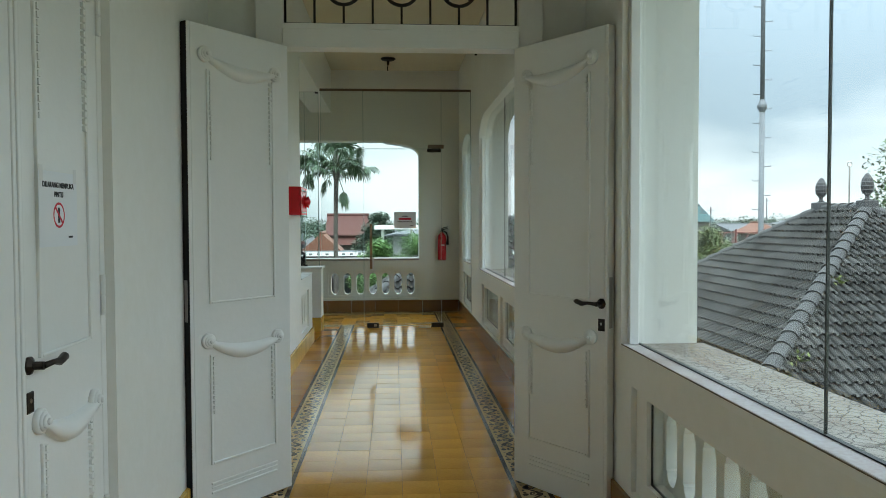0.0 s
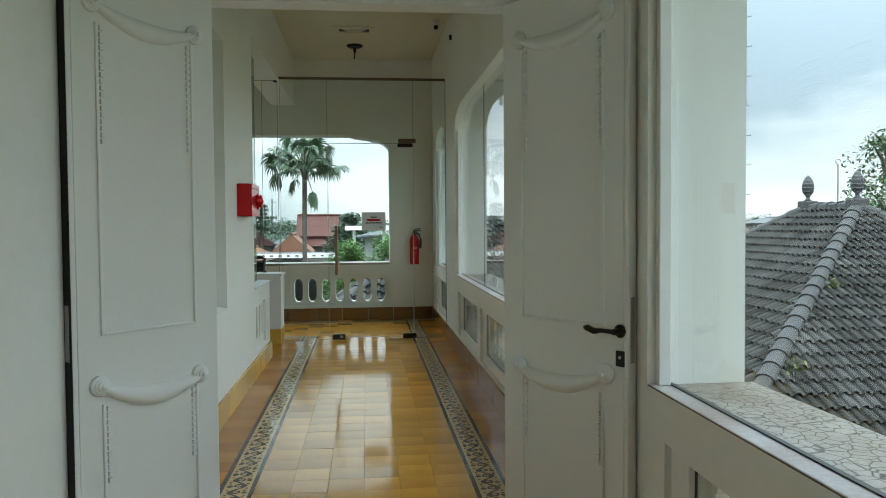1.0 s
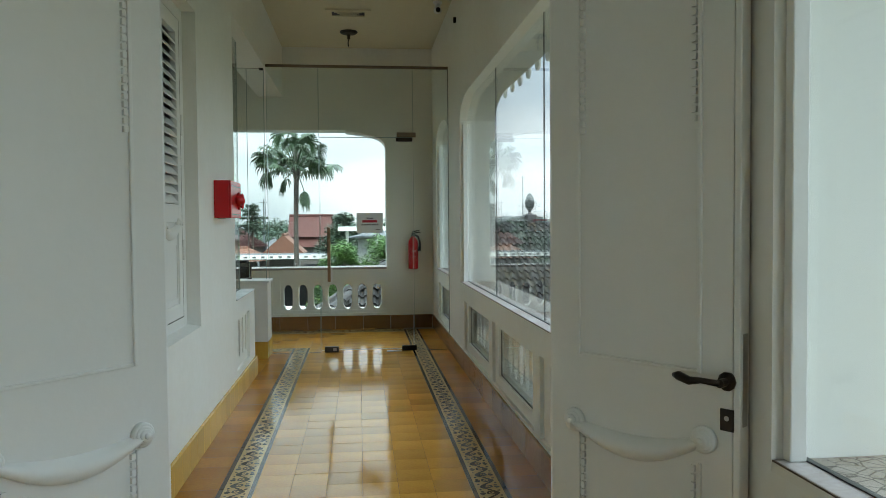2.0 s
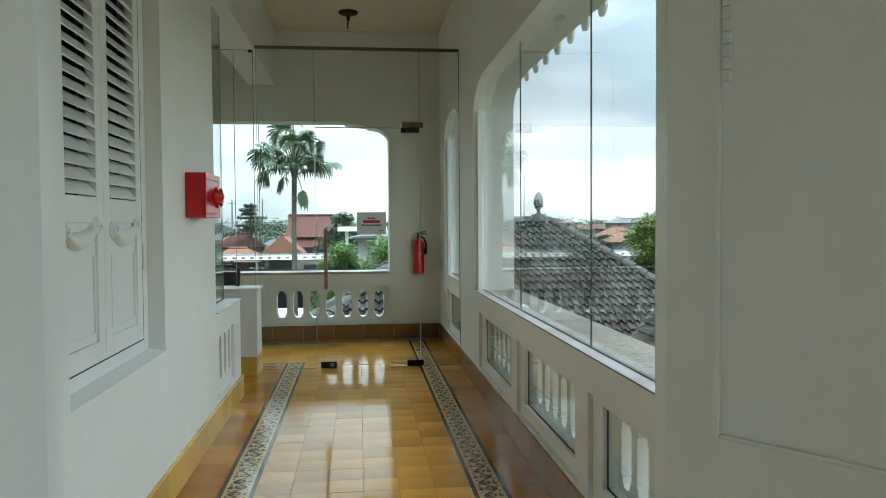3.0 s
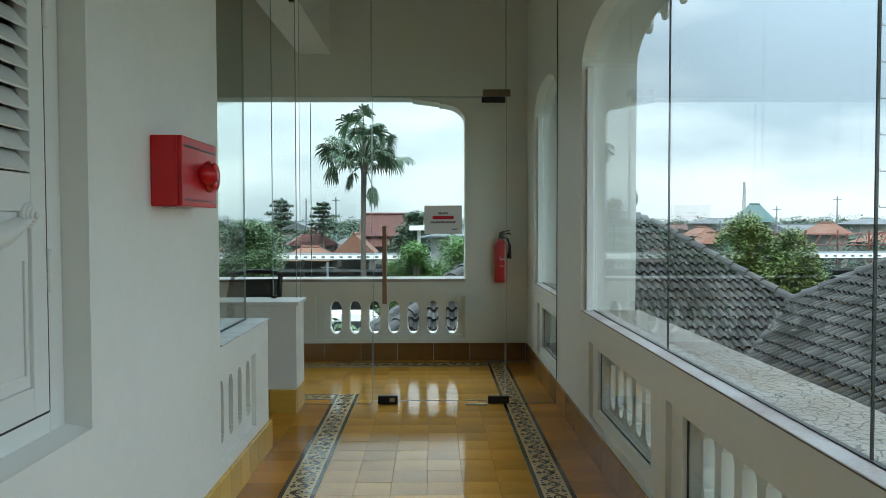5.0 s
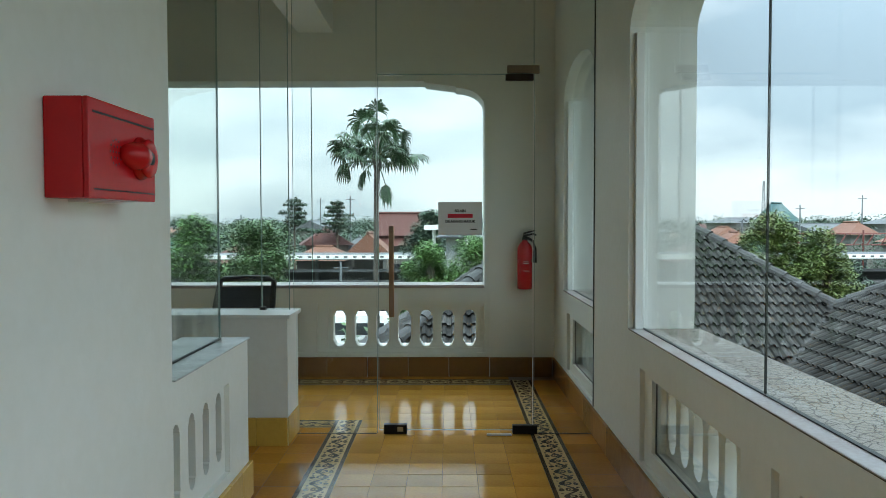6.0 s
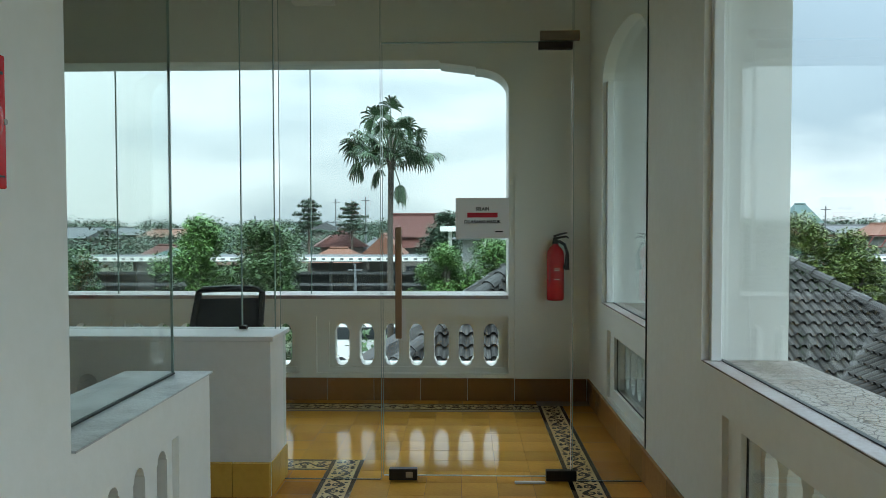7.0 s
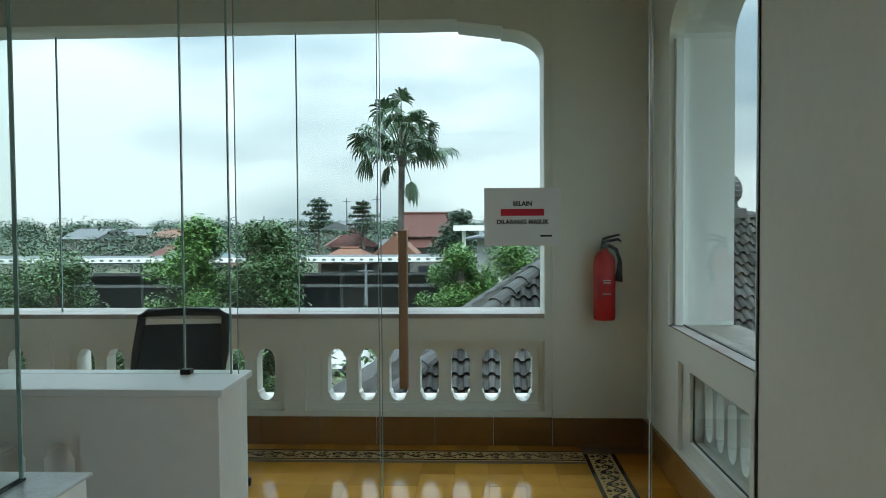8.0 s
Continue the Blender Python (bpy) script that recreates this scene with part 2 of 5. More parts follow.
def prism(bm, outline, axis, a0, a1):
    """A flat outline of (u, z) points carried from a0 to a1 along x or y."""
    put = (lambda u, z, a: (a, u, z)) if axis == "x" else (lambda u, z, a: (u, a, z))
    lo = [bm.verts.new(put(u, z, a0)) for u, z in outline]
    hi = [bm.verts.new(put(u, z, a1)) for u, z in outline]
    bm.faces.new(lo), bm.faces.new(hi[::-1])
    for i in range(len(lo)):
        j = (i + 1) % len(lo)
        bm.faces.new((lo[j], lo[i], hi[i], hi[j]))
    return bm


def lathe(bm, profile, at=(0, 0, 0), axis="z", n=20):
    """(radius, height) pairs turned round an axis through at."""
    rings = []
    for r, h in profile:
        ring = []
        for k in range(n):
            a = 2 * math.pi * k / n
            p = (max(r, 1e-4) * math.cos(a), max(r, 1e-4) * math.sin(a), h)
            p = {"z": p, "x": (p[2], p[0], p[1]), "y": (p[0], p[2], p[1])}[axis]
            ring.append(bm.verts.new(Vector(at) + Vector(p)))
        rings.append(ring)
    for a, b in zip(rings, rings[1:]):
        for k in range(n):
            bm.faces.new((a[k], a[(k + 1) % n], b[(k + 1) % n], b[k]))
    bm.faces.new(rings[0][::-1]), bm.faces.new(rings[-1])
    return bm


def tube(bm, points, radius, n=8):
    """A round rod along points; radius may be a list."""
    pts = [Vector(p) for p in points]
    rad = radius if isinstance(radius, (list, tuple)) else [radius] * len(pts)
    rings = []
    for i, p in enumerate(pts):
        d = (pts[min(i + 1, len(pts) - 1)] - pts[max(i - 1, 0)]).normalized()
        side = d.cross(Vector((0, 0, 1)) if abs(d.z) < 0.9 else Vector((0, 1, 0))).normalized()
        up = side.cross(d)
        rings.append([bm.verts.new(p + (side * math.cos(2 * math.pi * k / n) + up * math.sin(2 * math.pi * k / n)) * rad[i]) for k in range(n)])
    for a, b in zip(rings, rings[1:]):
        for k in range(n):
            bm.faces.new((a[k], a[(k + 1) % n], b[(k + 1) % n], b[k]))
    bm.faces.new(rings[0][::-1]), bm.faces.new(rings[-1])
    return bm


def words(text, size, mat, parent, m, name="lettering"):
    cu = bpy.data.curves.new(name, "FONT")
    cu.body, cu.size, cu.align_x, cu.extrude, cu.offset = text, size, "CENTER", 0.0004, size * 0.045
    tmp = bpy.data.objects.new(name, cu)
    scene.collection.objects.link(tmp)
    me = bpy.data.meshes.new_from_object(tmp.evaluated_get(bpy.context.evaluated_depsgraph_get()))
    bpy.data.objects.remove(tmp)
    me.materials.clear()
    me.materials.append(mat)
    ob = new(name, me)
    ob.parent = parent
    ob.matrix_basis = m
    return ob


def arch_z(d):
    """Height of a window head at distance d from its jamb."""
    s = 1 - min(d / 0.62, 1.0)
    return 2.50 + 0.25 * math.sqrt(max(0.0, 1 - s * s))


def head_outline(u0, u1, top):
    pts = [(u0, top), (u0, arch_z(0))]
    for k in range(1, 13):
        pts.append((u0 + 0.62 * (1 - math.cos(k / 12 * math.pi / 2)), arch_z(0.62 * (1 - math.cos(k / 12 * math.pi / 2)))))
    for k in range(12, -1, -1):
        pts.append((u1 - 0.62 * (1 - math.cos(k / 12 * math.pi / 2)), arch_z(0.62 * (1 - math.cos(k / 12 * math.pi / 2)))))
    pts.append((u1, top))
    return pts


def stepped_head(u0, u1, top, crown=2.79):
    """A flat window head that steps down twice to a rounded corner at the jamb u1, and is plain at u0."""
    pts = [(u0, top), (u0, crown), (u1 - 0.565, crown), (u1 - 0.560, crown - 0.018), (u1 - 0.27, crown - 0.055), (u1 - 0.265, crown - 0.070)]
    for k in range(1, 9):
        a = k / 8 * math.pi / 2
        pts.append((u1 - 0.265 + 0.265 * math.sin(a), crown - 0.070 - 0.170 * (1 - math.cos(a))))
    return pts + [(u1, top)]


def oval_cell(bm, uc, w, z0, z1, hz0, hz1, hw, axis, a0, a1):
    """A slab cell with an upright slot through it whose ends are stepped and rounded."""
    half = []
    r = hw * 0.82
    for k in range(9):
        a = -math.pi / 2 + k / 8 * math.pi / 2
        half.append((r * math.cos(a), hz0 + r + r * math.sin(a)))
    half += [(hw, hz0 + r + 0.008), (hw, hz1 - r - 0.008)]
    for k in range(9):
        a = k / 8 * math.pi / 2
        half.append((r * math.cos(a), hz1 - r + r * math.sin(a)))
    for s in (-1, 1):
        prism(bm, [(uc, z0)] + [(uc + s * du, z) for du, z in half] + [(uc, z1), (uc + s * w / 2, z1), (uc + s * w / 2, z0)], axis, a0, a1)
    return bm


# ---- plan ----
RX, RO = 1.10, 1.47            # inner and outer face of the window wall
LX, LB = -0.975, -1.26         # face and back of the inner wall
FY, FO = 12.907, 13.25         # far wall
GY = 10.967                    # glass partition
TOP = 3.93                     # ceiling
SILL = 0.87
DY0, DY1 = 4.70, 4.80          # door screen
BACK = -3.0


def structure(name, bm, mat, label, category="wall"):
    return tagged(link(name, bm, mat), label, category, kind="structure")


# ---- window wall ----
WINDOWS = [(-1.05, 4.05, [(-0.56, 0.59), (1.02, 2.17), (2.60, 3.75)], [-0.80, 0.83, 2.49]),
           (4.92, 9.99, [(5.25, 6.40), (6.83, 7.98), (8.43, 9.58)], [5.13, 6.75, 8.37]),
           (11.0, 12.35, [(11.12, 12.0)], [])]
bm = bmesh.new()
edge = BACK
for w0, w1, bays, seams in WINDOWS:
    block(bm, RX, RO, edge, w0, 0, TOP)
    prism(bm, head_outline(w0, w1, TOP), "x", RX, RO)
    y = w0
    for b0, b1 in bays:
        block(bm, RX, RO, y, b0 - 0.14, 0, SILL - 0.03)
        block(bm, RX + 0.025, RO, b0 - 0.14, b0, 0.21, 0.70)
        block(bm, RX + 0.025, RO, b1, b1 + 0.14 if b1 + 0.14 < w1 else w1, 0.21, 0.70)
        block(bm, RX + 0.025, RO, b0, b1, 0.21, 0.29)
        block(bm, RX + 0.025, RO, b0, b1, 0.665, 0.70)
        block(bm, RX, RO, b0 - 0.14, min(b1 + 0.14, w1), 0, 0.21)
        block(bm, RX, RO, b0 - 0.14, min(b1 + 0.14, w1), 0.70, SILL - 0.03)
        y = min(b1 + 0.14, w1)
    if y < w1:
        block(bm, RX, RO, y, w1, 0, SILL - 0.03)
    edge = w1
block(bm, RX, RO, edge, FO, 0, TOP)
wall_window = structure("wall_east", bm, WALL, "white plastered wall with wide arched window openings")

for w0, w1, bays, seams in WINDOWS:
    win = thing("window_1", "wide arched window with frameless glass over a stone sill", "window", (RX, (w0 + w1) / 2, SILL), kind="structure")
    inv = Matrix.Translation((-RX, -(w0 + w1) / 2, -SILL))

    def under(ob):
        ob.data.transform(inv)
        return ob
    under(part("inner_sill", blocks((RX + 0.005, RX + 0.085, w0 + 0.002, w1 - 0.002, SILL - 0.03, SILL), bevel=0.004), MARBLE, win, "pale veined marble sill strip"))
    under(part("sill_joint", blocks((RX + 0.076, RX + 0.093, w0 + 0.002, w1 - 0.002, SILL + 0.0005, SILL + 0.004)), SEAL, win))
    under(part("sill_edge", blocks((RX, RX + 0.0045, w0 + 0.002, w1 - 0.002, SILL - 0.03, SILL - 0.005)), WALL, win))
    under(part("edge_joint", blocks((RX + 0.0004, RX + 0.0046, w0 + 0.002, w1 - 0.002, SILL - 0.0048, SILL - 0.0005)), DIRT_SHADE, win))
    under(part("outer_sill", blocks((RX + 0.087, RO + 0.03, w0 + 0.002, w1 - 0.002, SILL - 0.03, SILL - 0.002)), STONE, win, "broken pale stone laid in mortar"))
    cuts = [w0] + [s for s in seams if w0 < s < w1] + [w1]
    for a, b in zip(cuts, cuts[1:]):
        p = under(part("pane", blocks((RX + 0.08, RX + 0.088, a + 0.004, b - 0.004, SILL, 2.82)), PANE, win))
        p.visible_shadow = False
    for s in cuts[1:-1]:
        under(part("seam", blocks((RX + 0.080, RX + 0.088, s - 0.0025, s + 0.0025, SILL, 2.80)), SEAL, win))
    for s0, s1 in ((w0, w0 + 0.035), (w1 - 0.035, w1)):
        under(part("jamb_joint", blocks((RX + 0.077, RX + 0.0795, s0 + (0.0 if s0 == w0 else 0.027), s1 - (0.027 if s0 == w0 else 0.0), SILL, 2.50)), DIRT_SHADE, win))
        under(part("jamb_strip", blocks((RX + 0.03, RX + 0.076, s0, s1, SILL, 2.50), bevel=0.004), GLOSS, win))
    for b0, b1 in bays:
        n = max(4, round((b1 - b0) / 0.19))
        w = (b1 - b0) / n
        slab = bmesh.new()
        for k in range(n):
            oval_cell(slab, b0 + (k + 0.5) * w, w, 0.29, 0.665, 0.315, 0.64, 0.062, "x", RX + 0.10, RX + 0.22)
        under(part("pierced_panel", slab, WALL, win, "white balustrade panel with upright slots"))
        under(part("panel_edge", blocks((RX + 0.045, RX + 0.052, b0, b1, 0.655, 0.665), (RX + 0.045, RX + 0.052, b0, b1, 0.29, 0.298), (RX + 0.045, RX + 0.052, b0, b0 + 0.008, 0.298, 0.655), (RX + 0.045, RX + 0.052, b1 - 0.008, b1, 0.298, 0.655)), SEAL, win))
        g = under(part("low_pane", blocks((RX + 0.046, RX + 0.051, b0 + 0.008, b1 - 0.008, 0.298, 0.655)), PANE, win))
        g.visible_shadow = False

# scalloped board hanging from the outer eave: a round lobe, a small one and a hollow in each length
EX = 2.30
bm = bmesh.new()
y = -2.9
pts = [(y, 3.80)]
while y < 13.6:
    pts.append((y, 3.60))
    for k in range(9):
        a = math.pi * k / 8
        pts.append((y + 0.16 - 0.115 * math.cos(a), 3.50 - 0.115 * math.sin(a)))
    pts.append((y + 0.285, 3.53))
    for k in range(7):
        a = math.pi * k / 6
        pts.append((y + 0.335 - 0.048 * math.cos(a), 3.54 - 0.045 * math.sin(a)))
    pts += [(y + 0.39, 3.57), (y + 0.44, 3.60)]
    y += 0.53
pts += [(y, 3.60), (y, 3.80)]
prism(bm, pts, "x", EX, EX + 0.025)
structure("trim_eave_board", bm, WALL, "white scalloped eave board outside the windows", "trim")
structure("eave", blocks((RO, EX + 0.05, BACK - 0.3, FO + 0.9, 3.80, 3.88), (-5.9, RO, FO, FO + 0.9, 3.80, 3.88)), WALL, "white underside of the outer roof overhang", "eave")

# ---- far wall ----
WL, WR = -5.2, 0.44
bm = bmesh.new()
block(bm, 0.49, RX, FY - 0.012, FO, 0.0, TOP)
block(bm, WR, 0.49, FY, FO, 0.0, TOP)
prism(bm, stepped_head(WL, WR, TOP), "y", FY, FO)
block(bm, -5.6, WL, FY, FO, 0, TOP)
FBAYS = [(-4.51 + 1.73 * k, -4.51 + 1.73 * k + 1.455) for k in range(3)]
MR = 0.035
x = WL
for b0, b1 in FBAYS:
    block(bm, x, b0 - 0.10, FY, FO, 0, SILL - 0.03)
    block(bm, b0 - 0.10, b0, FY + 0.045, FO, 0.22, 0.69)
    block(bm, b1, b1 + MR, FY + 0.045, FO, 0.22, 0.69)
    block(bm, b0, b1, FY + 0.045, FO, 0.22, 0.265)
    block(bm, b0, b1, FY + 0.045, FO, 0.645, 0.69)
    block(bm, b0 - 0.10, b1 + MR, FY, FO, 0, 0.22)
    block(bm, b0 - 0.10, b1 + MR, FY, FO, 0.69, SILL - 0.03)
    x = b1 + MR
structure("wall_north", bm, WALL, "white end wall with one wide window and a slotted balustrade")
win = thing("window_4", "very wide window of frameless panes with a rounded head", "window", (-2, FY, SILL), kind="structure")
inv = Matrix.Translation((2, -FY, -SILL))


def under2(ob):
    ob.data.transform(inv)
    return ob


under2(part("window_sill", blocks((WL, WR - 0.002, FY - 0.015, FO + 0.02, SILL - 0.03, SILL), bevel=0.004), MARBLE, win, "pale marble sill"))
cuts = [WL, -4.5, -2.86, -1.21, WR]
for a, b in zip(cuts, cuts[1:]):
    p = under2(part("pane", blocks((a + 0.003, b - 0.003, FY + 0.12, FY + 0.128, SILL, 2.82)), PANE, win))
    p.visible_shadow = False
for s in cuts[1:-1]:
    under2(part("seam", blocks((s - 0.004, s + 0.004, FY + 0.118, FY + 0.13, SILL, 2.75)), GEDGE, win))
for b0, b1 in FBAYS:
    slab = bmesh.new()
    w = (b1 - b0) / 7
    for k in range(7):
        oval_cell(slab, b0 + (k + 0.5) * w, w, 0.265, 0.645, 0.275, 0.625, 0.062, "y", FY + 0.07, FY + 0.20)
    under2(part("pierced_panel", slab, WALL, win, "white balustrade panel with seven oval slots"))

# ---- inner wall with the shuttered window and the closed doors ----
SW0, SW1, SZ0, SZ1 = 5.95, 7.28, 0.82, 2.85
CD0, CD1, CDZ = 2.06, 3.30, 2.62
bm = blocks((LB, LX, BACK, CD0, 0, TOP), (LB, LX, CD1, SW0, 0, TOP), (LB, LX, SW1, 8.70, 0, TOP),
            (LB, LX, CD0, CD1, CDZ, TOP), (LB, LX, SW0, SW1, SZ1, TOP), (LB, LX, SW0, SW1, 0, SZ0),
            (LB - 0.04, LB - 0.001, BACK, 8.70, 0, TOP))
structure("wall_west", bm, WALL, "white plastered inner wall with a shuttered window")
bm = bmesh.new()
prism(bm, [(LX - 0.002, SZ0 + 0.002), (LX - 0.085, SZ0 + 0.016), (LX - 0.085, SZ0 + 0.002)], "y", SW0 + 0.002, SW1 - 0.002)
structure("trim_window_slope", bm, WALL, "sloping white sill below the shutters", "trim")

# ---- door screen across the corridor ----
HX0, HX1 = -0.57, 0.715
bm = blocks((LX, HX0 - 0.15, DY0 + 0.03, DY1 - 0.01, 0, TOP), (HX1 + 0.14, RX, DY0 + 0.03, DY1 - 0.01, 0, TOP), (HX0 - 0.15, HX1 + 0.14, DY0 + 0.03, DY1 - 0.01, 3.12, TOP))
structure("wall_screen", bm, WALL, "white partition wall round the double door")
frame_1 = thing("door_1", "white painted door frame with an iron transom grille", "door frame", ((HX0 + HX1) / 2, DY0, 0), kind="structure")
inv3 = Matrix.Translation((-(HX0 + HX1) / 2, -DY0, 0))


def under3(ob):
    ob.data.transform(inv3)
    return ob


for a, b in ((HX0 - 0.15, HX0), (HX1, HX1 + 0.14)):
    under3(part("door_post", blocks((a, b, DY0, DY1, 0, 3.12), bevel=0.006), GLOSS, frame_1))
under3(part("lintel", blocks((HX0, HX1, DY0 - 0.01, DY1, 2.40, 2.53), (HX0, HX1, DY0 - 0.02, DY0 - 0.01, 2.40, 2.418), (HX0, HX1, DY0 - 0.018, DY0 - 0.01, 2.50, 2.512)), GLOSS, frame_1))
under3(part("head", blocks((HX0, HX1, DY0, DY1, 3.05, 3.12)), GLOSS, frame_1))
step = (HX1 - HX0) / 8
under3(part("grille_rail", blocks((HX0, HX1, DY0 + 0.05, DY0 + 0.065, 2.532, 2.548), (HX0, HX1, DY0 + 0.05, DY0 + 0.065, 3.03, 3.046)), IRON, frame_1))
for k in range(9):
    xk = HX0 + 0.006 + (HX1 - HX0 - 0.012) * k / 8
    if k in (2, 4, 6):
        under3(part("grille_bar", blocks((xk - 0.006, xk + 0.006, DY0 + 0.05, DY0 + 0.062, 2.548, 2.65), (xk - 0.006, xk + 0.006, DY0 + 0.05, DY0 + 0.062, 2.84, 3.03)), IRON, frame_1))
        bm = bmesh.new()
        tube(bm, [(xk + 0.095 * math.cos(a * math.pi / 14), DY0 + 0.056, 2.745 + 0.095 * math.sin(a * math.pi / 14)) for a in range(29)], 0.010, 6)
        tube(bm, [(xk + 0.03 * math.cos(a * math.pi / 8), DY0 + 0.056, 2.745 + 0.03 * math.sin(a * math.pi / 8)) for a in range(17)], 0.008, 6)
        for q in range(4):
            c, s = math.cos(math.pi / 4 + q * math.pi / 2), math.sin(math.pi / 4 + q * math.pi / 2)
            tube(bm, [(xk + 0.03 * c, DY0 + 0.056, 2.745 + 0.03 * s), (xk + 0.095 * c, DY0 + 0.056, 2.745 + 0.095 * s)], 0.007, 6)
        under3(part("grille_wheel", bm, IRON, frame_1, "iron ring with four spokes"))
    else:
        under3(part("grille_bar", blocks((xk - 0.006, xk + 0.006, DY0 + 0.05, DY0 + 0.062, 2.548, 3.03)), IRON, frame_1))

# ---- ceiling, beam, outer closing walls ----
structure("ceiling", blocks((-5.9, RO + 0.02, BACK - 0.3, FO, TOP, TOP + 0.2)), CEIL, "cream painted flat ceiling", "ceiling")
structure("beam", blocks((-1.31, LX, 8.70, FY, 3.24, TOP)), WALL, "white ceiling beam along the corridor", "beam")
structure("wall_south", blocks((LB - 0.04, RO, BACK - 0.3, BACK, 0, TOP)), WALL, "plain white wall closing the corridor")
structure("wall_stair", blocks((-5.6, LB - 0.04, 8.45, 8.70, 0, TOP)), WALL, "plain white wall beside the landing")
structure("wall_office", blocks((-5.9, -5.6, 8.45, FO, 0, TOP)), WALL, "plain white wall of the office bay")

# ---- floor bed, plain rest of the floor ----
floor = structure("floor", blocks((-5.9, RX, BACK, FY, -0.25, -0.004)), GROUT, "polished ochre cement tile floor with patterned borders", "floor")


# ---- low wall and parapet ----
def slot_wall(name, label, along, face, back, u0, u1, top, bay, n, slot, mat=WALL):
    """A low wall with a recessed panel that has upright slots through it."""
    bm = bmesh.new()
    ax = along
    b0, b1 = bay
    for p in ([(u0, 0), (b0, 0), (b0, top), (u0, top)], [(b1, 0), (u1, 0), (u1, top), (b1, top)], [(b0, 0), (b1, 0), (b1, 0.24), (b0, 0.24)], [(b0, 0.68), (b1, 0.68), (b1, top), (b0, top)]):
        prism(bm, p, ax, face, back)
    w = (b1 - b0) / n
    inner = face + (0.025 if back > face else -0.025)
    slab = bmesh.new()
    for k in range(n):
        oval_cell(slab, b0 + (k + 0.5) * w, w, 0.24, 0.68, 0.32, 0.65, slot, ax, inner, back)
    ob = structure(name, bm, mat, label, "low wall")
    part("pierced_panel", slab, mat, ob, "white panel with upright slots")
    return ob


slot_wall("wall_low", "low white balustrade wall beside the stair", "x", LX, -1.31, 8.70, 9.79, 0.842, (8.701, 9.45), 4, 0.045)
tagged(link("trim_low_wall_top", blocks((-1.33, LX + 0.012, 8.702, 9.80, 0.8425, 0.85), bevel=0.002), SLAB), "pale stone slab top of the low wall", "trim", kind="structure")
tagged(link("trim_glass_channel", blocks((-1.112, -1.098, 8.71, 9.74, 0.85, 0.856)), SEAL), "dark sealant line along the stone top", "trim", kind="structure")
slot_wall("wall_parapet", "white parapet wall under the office glazing", "y", 10.69, 11.03, -5.6, -0.955, 0.835, (-3.0, -1.48), 8, 0.06)
tagged(link("trim_parapet_cap", blocks((-5.6, -0.935, 10.67, 11.05, 0.835, 0.862), bevel=0.004), GLOSS), "white capping of the parapet", "trim", kind="structure")


# ---- carved door leaves ----
def swag(bm, x0, x1, z, sag, y, s, tilt=0.0):
    """A carved garland between two scrolls, raised from a face that looks along s."""
    n = 16
    rows = []
    for i in range(n + 1):
        t = i / n
        xx = x0 + (x1 - x0) * t
        zz = z + tilt * (t - 0.5) - sag * math.sin(math.pi * t) ** 0.9
        h = 0.012 + 0.026 * math.sin(math.pi * t)
        rows.append([bm.verts.new((xx, y + s * dy, zz + dz * h)) for dy, dz in ((0, -1), (0.022, -0.8), (0.032, 0.0), (0.020, 0.7), (0, 1))])
    for a, b in zip(rows, rows[1:]):
        for k in range(4):
            bm.faces.new((a[k], a[k + 1], b[k + 1], b[k]))
    for xx, zz in ((x0, z - tilt * 0.5 + 0.004), (x1, z + tilt * 0.5 + 0.004)):
        for r, h in ((0.038, 0.014), (0.029, 0.020), (0.020, 0.028), (0.010, 0.036)):
            lathe(bm, [(r, -0.001 * s), (r, h * s), (r * 0.85, (h + 0.003) * s)], (xx, y, zz), "y", 16)
    return bm


def beads(bm, x, z0, z1, y, s):
    z = z0
    while z > z1:
        block(bm, x - 0.007, x + 0.007, *sorted((y - 0.001 * s, y + 0.011 * s)), z - 0.017, z)
        z -= 0.024
    return bm


